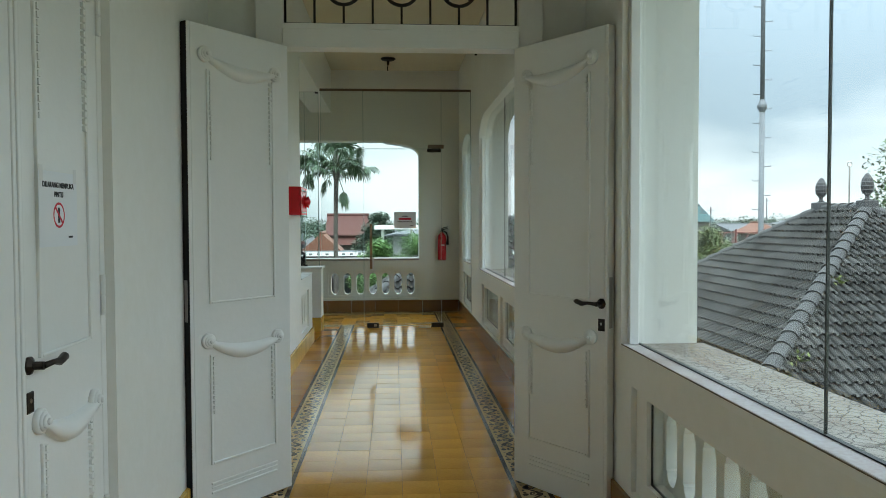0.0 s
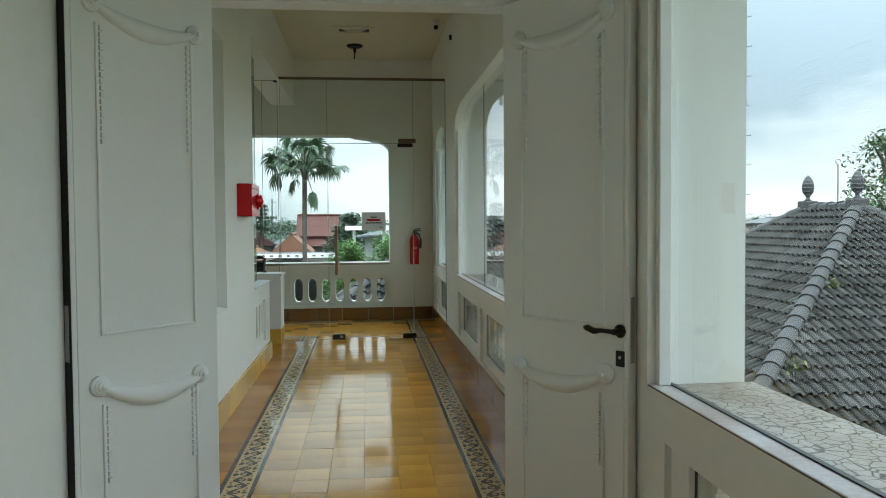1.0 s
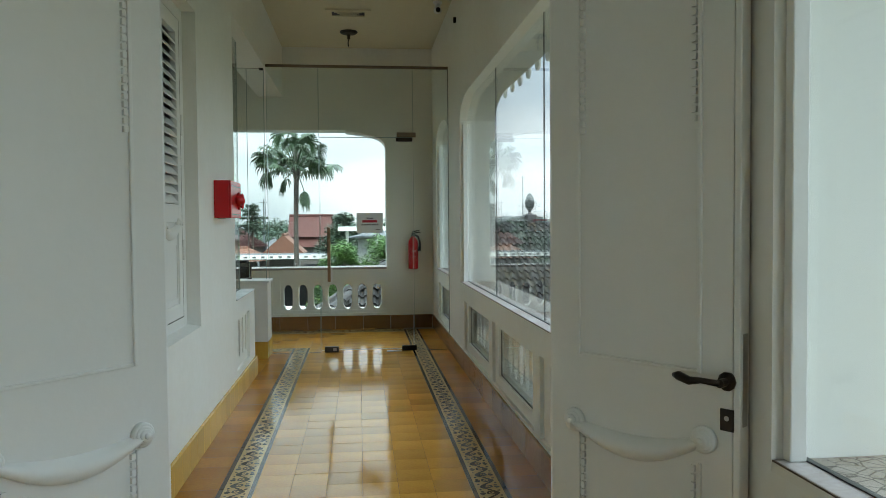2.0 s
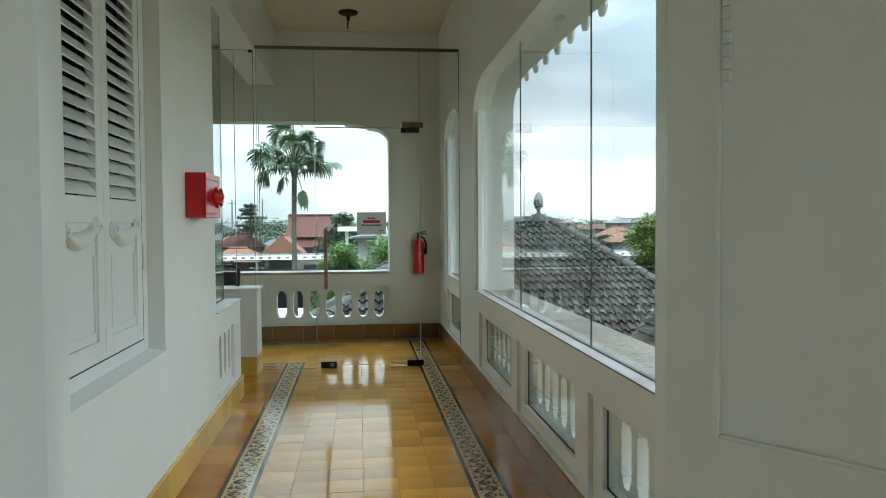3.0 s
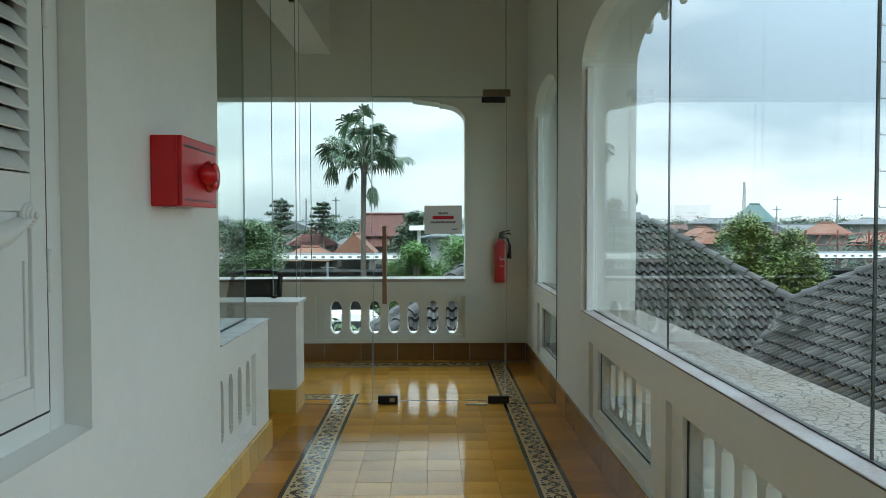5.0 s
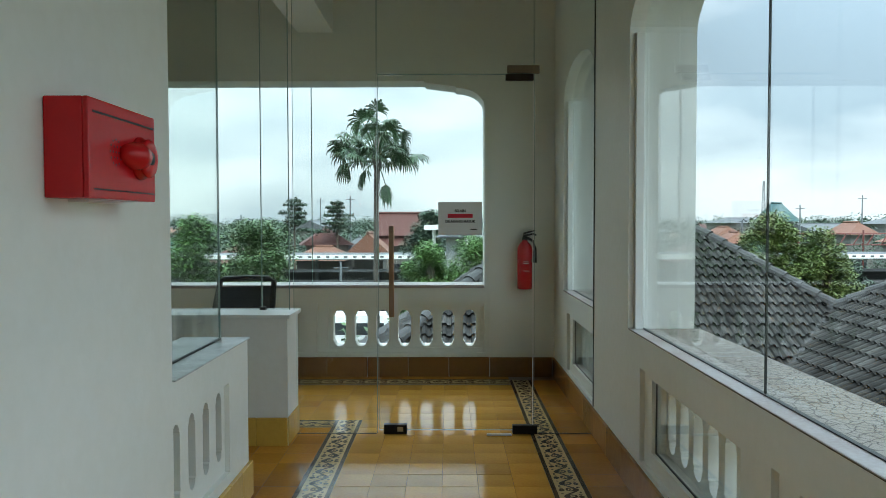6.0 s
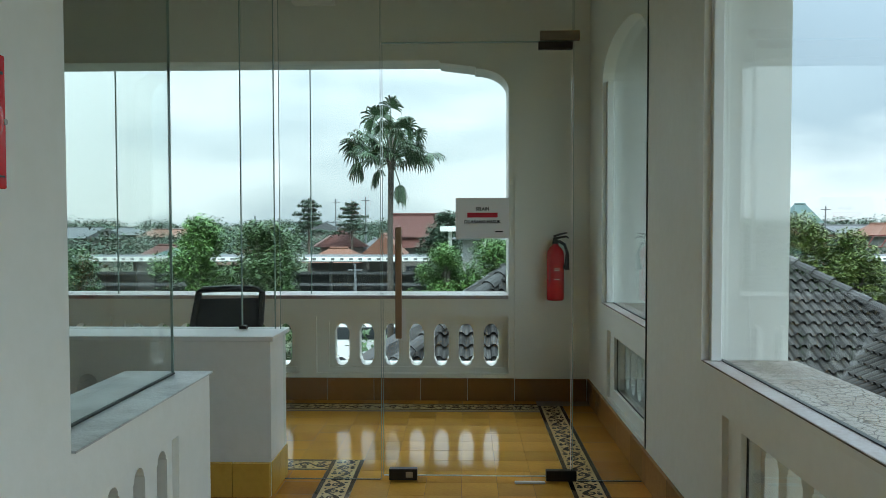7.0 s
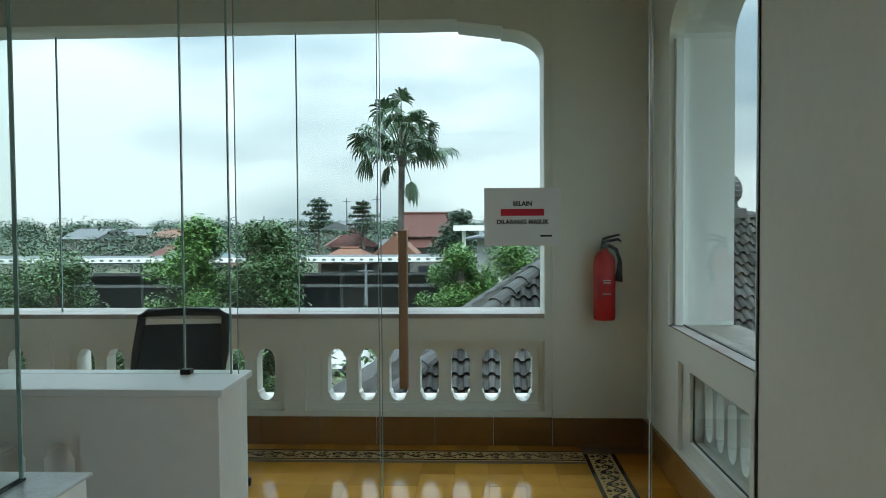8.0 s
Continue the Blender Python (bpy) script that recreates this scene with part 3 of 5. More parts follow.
def carved_leaf(name, label, w, h, s, group, tilt, z_low=0.86, z_top=2.24):
    """A painted door leaf, hinge edge at x = 0, with its carved face towards y * s."""
    e = thing(name, label, "door", group=group)
    t = 0.045
    part("leaf_panel", blocks((0, w - 0.022, -t / 2, t / 2, 0.012, h), bevel=0.003), GLOSS, e)
    part("meeting_stile", blocks((w - 0.020, w, -t / 2 - 0.003, t / 2 + 0.003, 0.012, h), bevel=0.004), GLOSS, e)
    # Brown filler stands for the shade in the groove beside the stile.
    part("stile_groove_shade", blocks((w - 0.0225, w - 0.0195, -t / 2 + 0.004, t / 2 - 0.004, 0.012, h - 0.004)), DIRT_SHADE, e)
    y = s * t / 2
    i0, i1 = w * 0.17, w * 0.83

    def bars(*rows):
        bm = bmesh.new()
        for a, b, c, d in rows:
            block(bm, a, b, *sorted((y - 0.001 * s, y + 0.010 * s)), c, d, bevel=0.003)
        return bm
    part("upper_moulding", bars((i0, i0 + 0.012, 1.06, z_top - 0.05), (i1 - 0.012, i1, 1.06, z_top - 0.05), (i0 + 0.013, i1 - 0.013, 1.06, 1.070)), GLOSS, e)
    part("lower_moulding", bars((i0, i0 + 0.012, 0.27, z_low - 0.05), (i1 - 0.012, i1, 0.27, z_low - 0.05), (i0 + 0.013, i1 - 0.013, 0.27, 0.282)), GLOSS, e)
    part("kick_moulding", bars((i0, i1, 0.17, 0.182), (i0, i1, 0.125, 0.137), (i0, i1, 0.155, 0.160)), GLOSS, e)
    part("upper_garland", swag(bmesh.new(), i0 - 0.01, i1 + 0.01, z_top, 0.045, y, s, tilt), GLOSS, e, "carved garland between scrolls", True)
    part("lower_garland", swag(bmesh.new(), i0 - 0.01, i1 + 0.01, z_low, 0.055, y, s, tilt), GLOSS, e, "carved garland between scrolls", True)
    for zz, ln in ((z_top - 0.06, 0.42), (z_low - 0.06, 0.28)):
        part("bead_strip", beads(bmesh.new(), i0 + 0.024, zz, zz - ln, y, s), GLOSS, e)
        part("bead_strip", beads(bmesh.new(), i1 - 0.024, zz, zz - ln, y, s), GLOSS, e)
    return e


def lever(e, w, z, s, t=0.045, toward=-1):
    y = s * t / 2
    bm = bmesh.new()
    lathe(bm, [(0.026, 0), (0.026, 0.008 * s), (0.018, 0.012 * s), (0.012, 0.016 * s), (0.012, 0.045 * s)], (w - 0.036, y, z), "y", 10)
    part("handle_rose", bm, BRONZE, e)
    x0 = w - 0.036
    bm = tube(bmesh.new(), [(x0, y + 0.045 * s, z), (x0 + toward * 0.05, y + 0.05 * s, z + 0.002), (x0 + toward * 0.085, y + 0.05 * s, z - 0.004), (x0 + toward * 0.12, y + 0.05 * s, z + 0.006), (x0 + toward * 0.135, y + 0.05 * s, z + 0.006)], [0.009, 0.008, 0.012, 0.013, 0.006], 10)
    part("lever", bm, BRONZE, e, "dark bronze lever handle", True)
    k = part("keyhole_plate", blocks((x0 - 0.02, x0 + 0.02, *sorted((y, y + 0.006 * s)), z - 0.135, z - 0.075), bevel=0.002), BRONZE, e)
    part("keyhole", lathe(bmesh.new(), [(0.007, 0.006 * s), (0.007, 0.0075 * s)], (x0, y, z - 0.1), "y", 10), STEEL, k)


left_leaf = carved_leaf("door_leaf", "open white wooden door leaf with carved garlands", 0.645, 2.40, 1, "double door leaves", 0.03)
part("lock_edge", blocks((0.6476, 0.6486, -0.012, 0.012, 0.98, 1.18)), STEEL, left_leaf)
# Iron-dark strip: shade at the leaf's free edge put into the colour.
part("shaded_edge", blocks((0.6455, 0.6475, -0.0245, 0.0245, 0.014, 2.396)), IRON, left_leaf, "dark door edge, the gap's shade put into its colour")
right_leaf = carved_leaf("door_leaf", "open white wooden door leaf with dark lever handle", 0.655, 2.40, -1, "double door leaves", 0.03)
lever(right_leaf, 0.655, 1.05, -1)
part("lock_edge", blocks((0.655, 0.6565, -0.012, 0.012, 0.93, 1.18)), STEEL, right_leaf)
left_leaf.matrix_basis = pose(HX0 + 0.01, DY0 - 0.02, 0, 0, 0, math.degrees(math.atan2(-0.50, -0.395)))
right_leaf.matrix_basis = pose(HX1 - 0.01, DY0 - 0.02, 0, 0, 0, math.degrees(math.atan2(-0.545, 0.375)))

# closed double door in the inner wall, carved faces towards the corridor
cd_frame = thing("door_2", "white door frame in the inner wall", "door frame", (LX - 0.036, CD1, 0), kind="structure")
for a, b, c, d in ((-0.045, -0.001, 0, CDZ), (-(CD1 - CD0) + 0.001, -(CD1 - CD0) + 0.045, 0, CDZ), (-(CD1 - CD0) + 0.046, -0.046, CDZ - 0.05, CDZ)):
    part("frame_piece", blocks((-0.12, 0.004, a, b, c, d), bevel=0.004), GLOSS, cd_frame)
for k in range(2):
    wl_ = (CD1 - CD0 - 0.10) / 2
    lf = carved_leaf("closed_door_leaf", "closed white carved door leaf with a paper notice" if k == 0 else "closed white carved door leaf", wl_ - 0.004, CDZ - 0.06, 1, "closed double door leaves", 0.03 if k == 0 else -0.03)
    if k == 0:
        lf.matrix_basis = pose(LX - 0.054, CD1 - 0.05, 0, 0, 0, -90)
        lever(lf, wl_ - 0.004, 1.05, 1)
        for hz in (0.35, 1.13, 2.10):
            part("hinge", lathe(bmesh.new(), [(0.009, 0), (0.009, 0.065), (0.0075, 0.067), (0.0075, 0.071), (0.009, 0.073), (0.009, 0.14)], (-0.004, 0.03, hz), "z", 10), GLOSS, lf)
        note = thing("paper_notice", "white paper notice taped to the closed door", "notice", (LX - 0.0190, 2.905, 1.38))
        part("sheet", blocks((0, 0.0012, -0.13, 0.13, 0, 0.225)), PAPER, note)
        for yy in (-0.125, 0.105):
            part("tape", blocks((0.0012, 0.0018, yy, yy + 0.022, 0.195, 0.24)), WHITEP, note)
        words("DILARANG MEMBUKA", 0.0215, INK, note, pose(0.0016, 0, 0.178, 90, 0, 90))
        words("PINTU", 0.0215, INK, note, pose(0.0016, 0, 0.150, 90, 0, 90))
        ring = bmesh.new()
        for i in range(24):
            a0, a1 = 2 * math.pi * i / 24, 2 * math.pi * (i + 1) / 24
            v = [ring.verts.new((0.0016, r * math.cos(a), 0.095 + r * math.sin(a))) for r, a in ((0.032, a0), (0.039, a0), (0.039, a1), (0.032, a1))]
            ring.faces.new(v)
        v = [ring.verts.new((0.0017, yy, 0.095 + zz)) for yy, zz in ((-0.028, 0.022), (-0.022, 0.028), (0.028, -0.022), (0.022, -0.028))]
        ring.faces.new(v)
        part("warning_ring", ring, REDINK, note, "red barred ring")
        part("pictogram_bar", blocks((0.0012, 0.0015, -0.007, 0.007, 0.072, 0.118)), INK, note)
        part("small_print", blocks((0.0012, 0.0015, 0.065, 0.095, 0.025, 0.031)), INK, note)
    else:
        lf.matrix_basis = pose(LX - 0.054, CD1 - 0.05 - 2 * wl_, 0, 0, 0, 90)

# ---- louvred shutters ----
SX = LX - 0.085
sh_frame = thing("window_shutter_frame", "white timber frame of the shuttered window", "window frame", (SX, SW1, SZ0))
for r in ((-0.06, 0, SW0 - SW1 + 0.002, SW0 - SW1 + 0.09, 0.002, SZ1 - SZ0 - 0.002), (-0.06, 0, -0.09, -0.002, 0.002, SZ1 - SZ0 - 0.002), (-0.06, 0, SW0 - SW1 + 0.091, -0.091, 0.002, 0.075), (-0.06, 0, SW0 - SW1 + 0.091, -0.091, SZ1 - SZ0 - 0.08, SZ1 - SZ0 - 0.002)):
    part("frame_piece", blocks(r, bevel=0.003), GLOSS, sh_frame)
lw = (SW1 - SW0 - 0.18) / 2
for k in range(2):
    e = thing("louvred_shutter", "white louvred window shutter with a carved lower panel", "shutter", (SX - 0.02, SW0 + 0.09 + k * lw, SZ0 + 0.078), group="shutters of the window")
    hh = SZ1 - SZ0 - 0.16
    st = 0.085
    for a, b in ((0.002, st), (lw - st, lw - 0.002)):
        part("stile", blocks((-0.02, 0.02, a, b, 0, hh), bevel=0.003), GLOSS, e)
    for c, d in ((0, 0.09), (0.60, 0.71), (hh - 0.09, hh)):
        part("rail", blocks((-0.02, 0.02, st + 0.001, lw - st - 0.001, c, d), bevel=0.003), GLOSS, e)
    # Dark strips put the shade of the shutter's gaps into colour.
    part("bottom_gap_shade", blocks((-0.018, 0.0215, 0.004, lw - 0.004, -0.0028, 0.0035)), BLACK, e)
    part("side_gap_shade", blocks((-0.018, 0.0205, lw - 0.0035 if k else -0.0010, lw + 0.0005 if k else 0.0035, 0.004, hh - 0.002)), DIRT_SHADE, e)
    part("lower_panel", blocks((-0.012, 0.008, st + 0.001, lw - st - 0.001, 0.091, 0.599)), GLOSS, e)
    bm = blocks((0.008, 0.016, st + 0.02, st + 0.032, 0.12, 0.46), (0.008, 0.016, lw - st - 0.032, lw - st - 0.02, 0.12, 0.46), (0.008, 0.016, st + 0.033, lw - st - 0.033, 0.12, 0.132), bevel=0.002)
    part("panel_moulding", bm, GLOSS, e)
    sw = swag(bmesh.new(), st + 0.02, lw - st - 0.02, 0.575, 0.05, 0.0, 1, 0.02)
    bmesh.ops.transform(sw, matrix=Matrix(((0, 1, 0, 0.012), (1, 0, 0, 0), (0, 0, 1, 0), (0, 0, 0, 1))), verts=sw.verts[:])
    part("garland", sw, GLOSS, e, "carved garland", True)
    slat_mesh = None
    z = 0.74
    while z < hh - 0.12:
        if slat_mesh is None:
            bm = bmesh.new()
            prism(bm, [(-0.024, 0.030), (-0.021, 0.036), (0.024, -0.020), (0.021, -0.026)], "y", 0, lw - 2 * st - 0.004)
            slat = part("slat", bm, GLOSS, e)
            slat_mesh = slat.data
        else:
            slat = new("slat", slat_mesh)
            slat.parent = e
        slat.location = (0, st + 0.002, z)
        z += 0.058
    # Black sheet added for the unlit room behind the slats, shade as colour.
    part("louvre_shade", blocks((-0.065, -0.055, st, lw - st, 0.70, hh - 0.08)), BLACK, e)
    if k == 1:
        for hz in (0.36, 1.15):
            part("hinge", lathe(bmesh.new(), [(0.008, 0), (0.008, 0.06), (0.0065, 0.062), (0.0065, 0.066), (0.008, 0.068), (0.008, 0.13)], (0.026, lw + 0.002, hz), "z", 10), GLOSS, e)

# ---- glass partition and door ----
part_wall = thing("glass_partition", "frameless greenish glass partition under a bronze rail", "glass partition", (0, GY, 0))


def pane2(name, x0, x1, z0, z1, parent, y=0.0):
    p = part(name, blocks((x0, x1, y - 0.005, y + 0.005, z0, z1)), PANE2, parent)
    p.visible_shadow = False
    part("glass_edge", blocks((x0 - 0.0035, x0 - 0.0005, y - 0.004, y + 0.004, z0, z1), (x1 + 0.0005, x1 + 0.0035, y - 0.004, y + 0.004, z0, z1)), GEDGE, parent)
    return p


pane2("side_pane", -0.965, -0.395, 0.004, 3.255, part_wall)
pane2("side_pane", 0.690, 1.094, 0.004, 3.255, part_wall)
pane2("upper_pane", -0.385, 0.680, 2.475, 3.255, part_wall)
part("top_rail", blocks((-1.03, RX - 0.002, -0.015, 0.015, 3.257, 3.287), bevel=0.003), RAILM, part_wall, "dull bronze top rail")
part("transom_line", blocks((-0.385, 0.680, -0.006, 0.006, 2.466, 2.473)), GEDGE, part_wall)
part("wall_clip", blocks((-1.04, -1.0, -0.02, 0.02, 3.22, 3.32)), IRON, part_wall)
part("corner_patch", blocks((0.50, 0.72, -0.016, 0.016, 2.475, 2.528), bevel=0.003), RAILM, part_wall, "bronze glass clamp")
gdoor = thing("glass_door", "frameless glass door with a long bronze pull", "door", (0.68, GY, 0))
p = part("door_pane", blocks((-1.06, -0.004, -0.005, 0.005, 0.03, 2.462)), PANE2, gdoor)
p.visible_shadow = False
part("glass_edge", blocks((-1.064, -1.061, -0.004, 0.004, 0.03, 2.462)), GEDGE, gdoor)
part("glass_edge", blocks((-0.003, 0.001, -0.004, 0.004, 0.06, 2.42), (-1.06, -0.004, -0.004, 0.004, 0.024, 0.029)), WHITEP, gdoor)
part("top_patch", blocks((-0.19, 0.0, -0.018, 0.018, 2.425, 2.468), bevel=0.003), BRONZE, gdoor, "dark bronze clamp")
part("bottom_patch", blocks((-0.14, 0.03, -0.022, 0.022, 0.003, 0.062), bevel=0.003), IRON, gdoor, "black floor pivot clamp")
lockb = part("lock_patch", blocks((-1.03, -0.87, -0.022, 0.022, 0.003, 0.068), bevel=0.003), IRON, gdoor, "black bottom lock")
part("lock_plate", blocks((-0.935, -0.895, -0.0235, -0.0221, 0.020, 0.052)), STEEL, lockb)
pull = part("pull_tube", blocks((-0.985, -0.95, -0.085, -0.055, 0.82, 1.44), bevel=0.004), COPPER, gdoor, "long square bronze pull")
for z in (0.90, 1.36):
    part("pull_mount", lathe(bmesh.new(), [(0.011, -0.055), (0.011, -0.006)], (-0.967, 0, z), "y", 12), STEEL, pull)
part("tape_scrap", blocks((-0.955, -0.93, -0.0075, -0.006, 0.80, 0.98)), WHITEP, gdoor, "torn white tape")
part("floor_channel", blocks((-0.965, -0.40, -0.006, 0.006, 0.0005, 0.0035), (0.69, 1.094, -0.006, 0.006, 0.0005, 0.0035)), SEAL, part_wall)
part("wall_seal", blocks((1.0945, 1.0995, -0.008, 0.008, 0.19, 3.255)), SEAL, part_wall)
wedge = thing("door_wedge", "white plastic strip lying by the glass door", "wedge", (0.42, GY - 0.05, 0.001))
part("strip", blocks((-0.06, 0.11, -0.012, 0.012, 0, 0.012), bevel=0.003), WHITEP, wedge)
sign = thing("entry_notice", "white paper notice on the glass door", "notice", (0.18, GY - 0.0065, 1.375))
part("sheet", blocks((-0.15, 0.15, -0.0012, 0, 0, 0.228)), PAPER, sign)
words("SELAIN", 0.024, INK, sign, pose(0, -0.0016, 0.158, 90, 0, 0))
part("red_bar", blocks((-0.085, 0.085, -0.0017, -0.0013, 0.118, 0.145)), REDINK, sign, "red bar")
words("DILARANG MASUK", 0.024, INK, sign, pose(0, -0.0016, 0.086, 90, 0, 0))
part("small_print", blocks((0.07, 0.115, -0.0016, -0.0013, 0.035, 0.042)), INK, sign)

# glazing on the parapet and on the low wall
og = thing("office_glazing", "greenish glass panes standing on the white parapet", "glass partition", (0, GY, 0.862))
for a, b in ((-4.2, -2.70), (-2.69, -1.19), (-1.18, -1.0)):
    p = part("pane", blocks((a, b, -0.005, 0.005, 0.0, 2.375)), PANE2, og)
    p.visible_shadow = False
    part("glass_edge", blocks((b + 0.0005, b + 0.006, -0.006, 0.006, 0, 2.375)), GEDGE, og)
part("clip", blocks((-1.20, -1.16, -0.02, 0.02, -0.001, 0.02)), IRON, og)
part("rail", blocks((-4.2, -1.04, -0.012, 0.012, 2.376, 2.40)), RAILM, og)
lg = thing("stair_glazing", "greenish glass pane standing on the low stone-topped wall", "glass partition", (-1.105, 8.71, 0.856))
p = part("pane", blocks((-0.005, 0.005, 0, 1.02, 0, 2.38)), PANE2, lg)
p.visible_shadow = False
part("glass_edge", blocks((-0.005, 0.005, 1.0205, 1.025, 0, 2.38)), GEDGE, lg)

# ---- red alarm box ----
al = thing("fire_alarm_box", "red steel fire alarm box on the inner wall", "fire alarm", (LX, 8.02, 1.665))
part("housing", blocks((0.001, 0.105, -0.225, 0.225, -0.135, 0.135), bevel=0.004), RED, al)
lid = part("front_cover", blocks((0.106, 0.122, -0.225, 0.225, -0.135, 0.135), bevel=0.004), RED, al)
part("groove", blocks((0.1222, 0.1232, -0.20, 0.215, 0.095, 0.101), (0.1222, 0.1232, -0.20, 0.215, -0.112, -0.108)), BLACK, lid)
bm = bmesh.new()
for ring_, n in ((0.0, 1), (0.018, 6), (0.036, 12)):
    for k in range(n):
        a = 2 * math.pi * k / n
        lathe(bm, [(0.0035, 0.1221), (0.0035, 0.1226)], (0, -0.06 + ring_ * math.cos(a), 0.0 + ring_ * math.sin(a)), "x", 8)
part("speaker_holes", bm, BLACK, lid)
dome = part("call_point", lathe(bmesh.new(), [(0.066, 0.122), (0.066, 0.130), (0.050, 0.134), (0.050, 0.142), (0.058, 0.146), (0.060, 0.152), (0.054, 0.158), (0.040, 0.160), (0.030, 0.158)], (0, 0.105, -0.005), "x", 28), RED, al, "round red call point", True)
part("button", lathe(bmesh.new(), [(0.020, 0.1585), (0.020, 0.162), (0.012, 0.163)], (0, 0.105, -0.005), "x", 16), BLACK, dome)
part("horn", tube(bmesh.new(), [(0.128, -0.035, 0.0), (0.134, -0.01, 0.0), (0.140, 0.03, -0.002), (0.140, 0.06, -0.004)], [0.014, 0.030, 0.042, 0.040], 16), RED, al, "red conical sounder", True)
part("latch", lathe(bmesh.new(), [(0.006, 0.122), (0.006, 0.130)], (0, 0.212, 0.0), "x", 10), STEEL, lid)
part("bracket", blocks((0.001, 0.06, -0.10, 0.10, -0.142, -0.1355)), WHITEP, al)

# ---- fire extinguisher ----
ex = thing("fire_extinguisher", "red fire extinguisher hung on the white end wall", "fire extinguisher", (0.81, FY - 0.105, 0.84))
part("cylinder", lathe(bmesh.new(), [(0.055, 0.0), (0.066, 0.006), (0.069, 0.02), (0.069, 0.36), (0.064, 0.395), (0.045, 0.425), (0.026, 0.44), (0.024, 0.455)], (0, 0, 0), "z", 28), RED, ex, "", True)
part("valve", lathe(bmesh.new(), [(0.026, 0.455), (0.026, 0.475), (0.018, 0.485), (0.018, 0.505)], (0, 0, 0), "z", 14), BLACK, ex)
part("carry_lever", tube(bmesh.new(), [(-0.02, 0, 0.495), (0.03, -0.005, 0.505), (0.085, -0.01, 0.515), (0.105, -0.01, 0.50)], [0.010, 0.009, 0.008, 0.006]), BLACK, ex)
part("squeeze_lever", tube(bmesh.new(), [(-0.015, 0, 0.515), (0.03, -0.004, 0.53), (0.095, -0.008, 0.545)], [0.008, 0.008, 0.006]), BLACK, ex)
part("hose", tube(bmesh.new(), [(0.02, -0.02, 0.48), (0.07, -0.03, 0.45), (0.092, -0.03, 0.38), (0.088, -0.03, 0.30), (0.08, -0.03, 0.25)], [0.012, 0.013, 0.014, 0.02, 0.03], 12), BLACK, ex, "black hose and horn", True)
bm = bmesh.new()
for a, b in ((-0.052, 0.14), (-0.052, 0.18), (-0.052, 0.22), (-0.052, 0.26)):
    block(bm, a, a + 0.016, -0.0515, -0.0475, b, b + 0.03)
part("label_marks", bm, BLACK, ex)
for zz in (0.17, 0.24, 0.255):
    part("label_line", blocks((-0.02, 0.03, -0.0705, -0.0665, zz, zz + 0.005)), PAPER, ex)
part("wall_hook", blocks((-0.015, 0.015, 0.05, 0.092, 0.38, 0.44)), STEEL, ex)

# ---- office chair ----
ch = thing("office_chair", "black mesh office chair behind the parapet", "chair", (-1.56, 12.0, 0), 8)
bm = bmesh.new()
tube(bm, [(-0.25, -0.20, 0.62), (-0.225, -0.23, 0.80), (-0.18, -0.26, 1.00), (-0.15, -0.26, 1.02), (0.03, -0.265, 1.025), (0.20, -0.26, 1.02), (0.235, -0.26, 1.00), (0.22, -0.23, 0.80), (0.19, -0.20, 0.62), (0, -0.19, 0.60), (-0.25, -0.20, 0.62)], 0.022, 8)
part("back_frame", bm, BLACK, ch, "", True)
bm = bmesh.new()
prism(bm, [(-0.24, 0.63), (-0.215, 0.80), (-0.175, 0.955), (0.215, 0.955), (0.21, 0.80), (0.19, 0.63)], "y", -0.232, -0.226)
part("back_mesh", bm, MESH, ch)
part("seat", blocks((-0.23, 0.23, -0.18, 0.28, 0.44, 0.50), bevel=0.02), MESH, ch)
part("gas_post", lathe(bmesh.new(), [(0.028, 0.08), (0.028, 0.30), (0.02, 0.301), (0.02, 0.44)], (0, 0.05, 0), "z", 12), BLACK, ch)
part("back_arm", tube(bmesh.new(), [(0, 0.05, 0.43), (0, -0.18, 0.43), (0, -0.23, 0.62)], 0.02), BLACK, ch)
for k in range(5):
    a = 2 * math.pi * k / 5
    lg_ = part("base_leg", tube(bmesh.new(), [(0, 0.05, 0.10), (0.28 * math.cos(a), 0.05 + 0.28 * math.sin(a), 0.075)], [0.024, 0.016]), BLACK, ch)
    part("castor", lathe(bmesh.new(), [(0.018, -0.02), (0.025, -0.015), (0.025, 0.015), (0.018, 0.02)], (0.28 * math.cos(a), 0.05 + 0.28 * math.sin(a), 0.028), "x", 12), BLACK, lg_)

# ---- fittings on the ceiling ----
rose = thing("ceiling_rose", "dark ceiling rose with a hanging wire and no lamp", "light fitting", (-0.046, 12.0, TOP))
part("disc", lathe(bmesh.new(), [(0.11, 0), (0.115, -0.012), (0.09, -0.03), (0.03, -0.04)], (0, 0, 0), "z", 20), IRON, rose)
part("holder", lathe(bmesh.new(), [(0.02, -0.04), (0.02, -0.09), (0.012, -0.10)], (0, 0, 0), "z", 10), IRON, rose)
part("wire", tube(bmesh.new(), [(0, 0, -0.10), (-0.01, 0, -0.15), (-0.004, 0, -0.19)], 0.008), IRON, rose)
vent = thing("ceiling_vent", "cream ceiling air vent with dark slots", "air vent", (-0.04, 11.14, TOP))
part("vent_frame", blocks((-0.26, 0.26, -0.16, -0.09, -0.018, -0.001), (-0.26, 0.26, 0.09, 0.16, -0.018, -0.001), (-0.26, -0.19, -0.09, 0.09, -0.018, -0.001), (0.19, 0.26, -0.09, 0.09, -0.018, -0.001)), CEIL, vent)
part("vent_dark", blocks((-0.19, 0.19, -0.09, 0.09, -0.004, -0.001)), BLACK, vent)
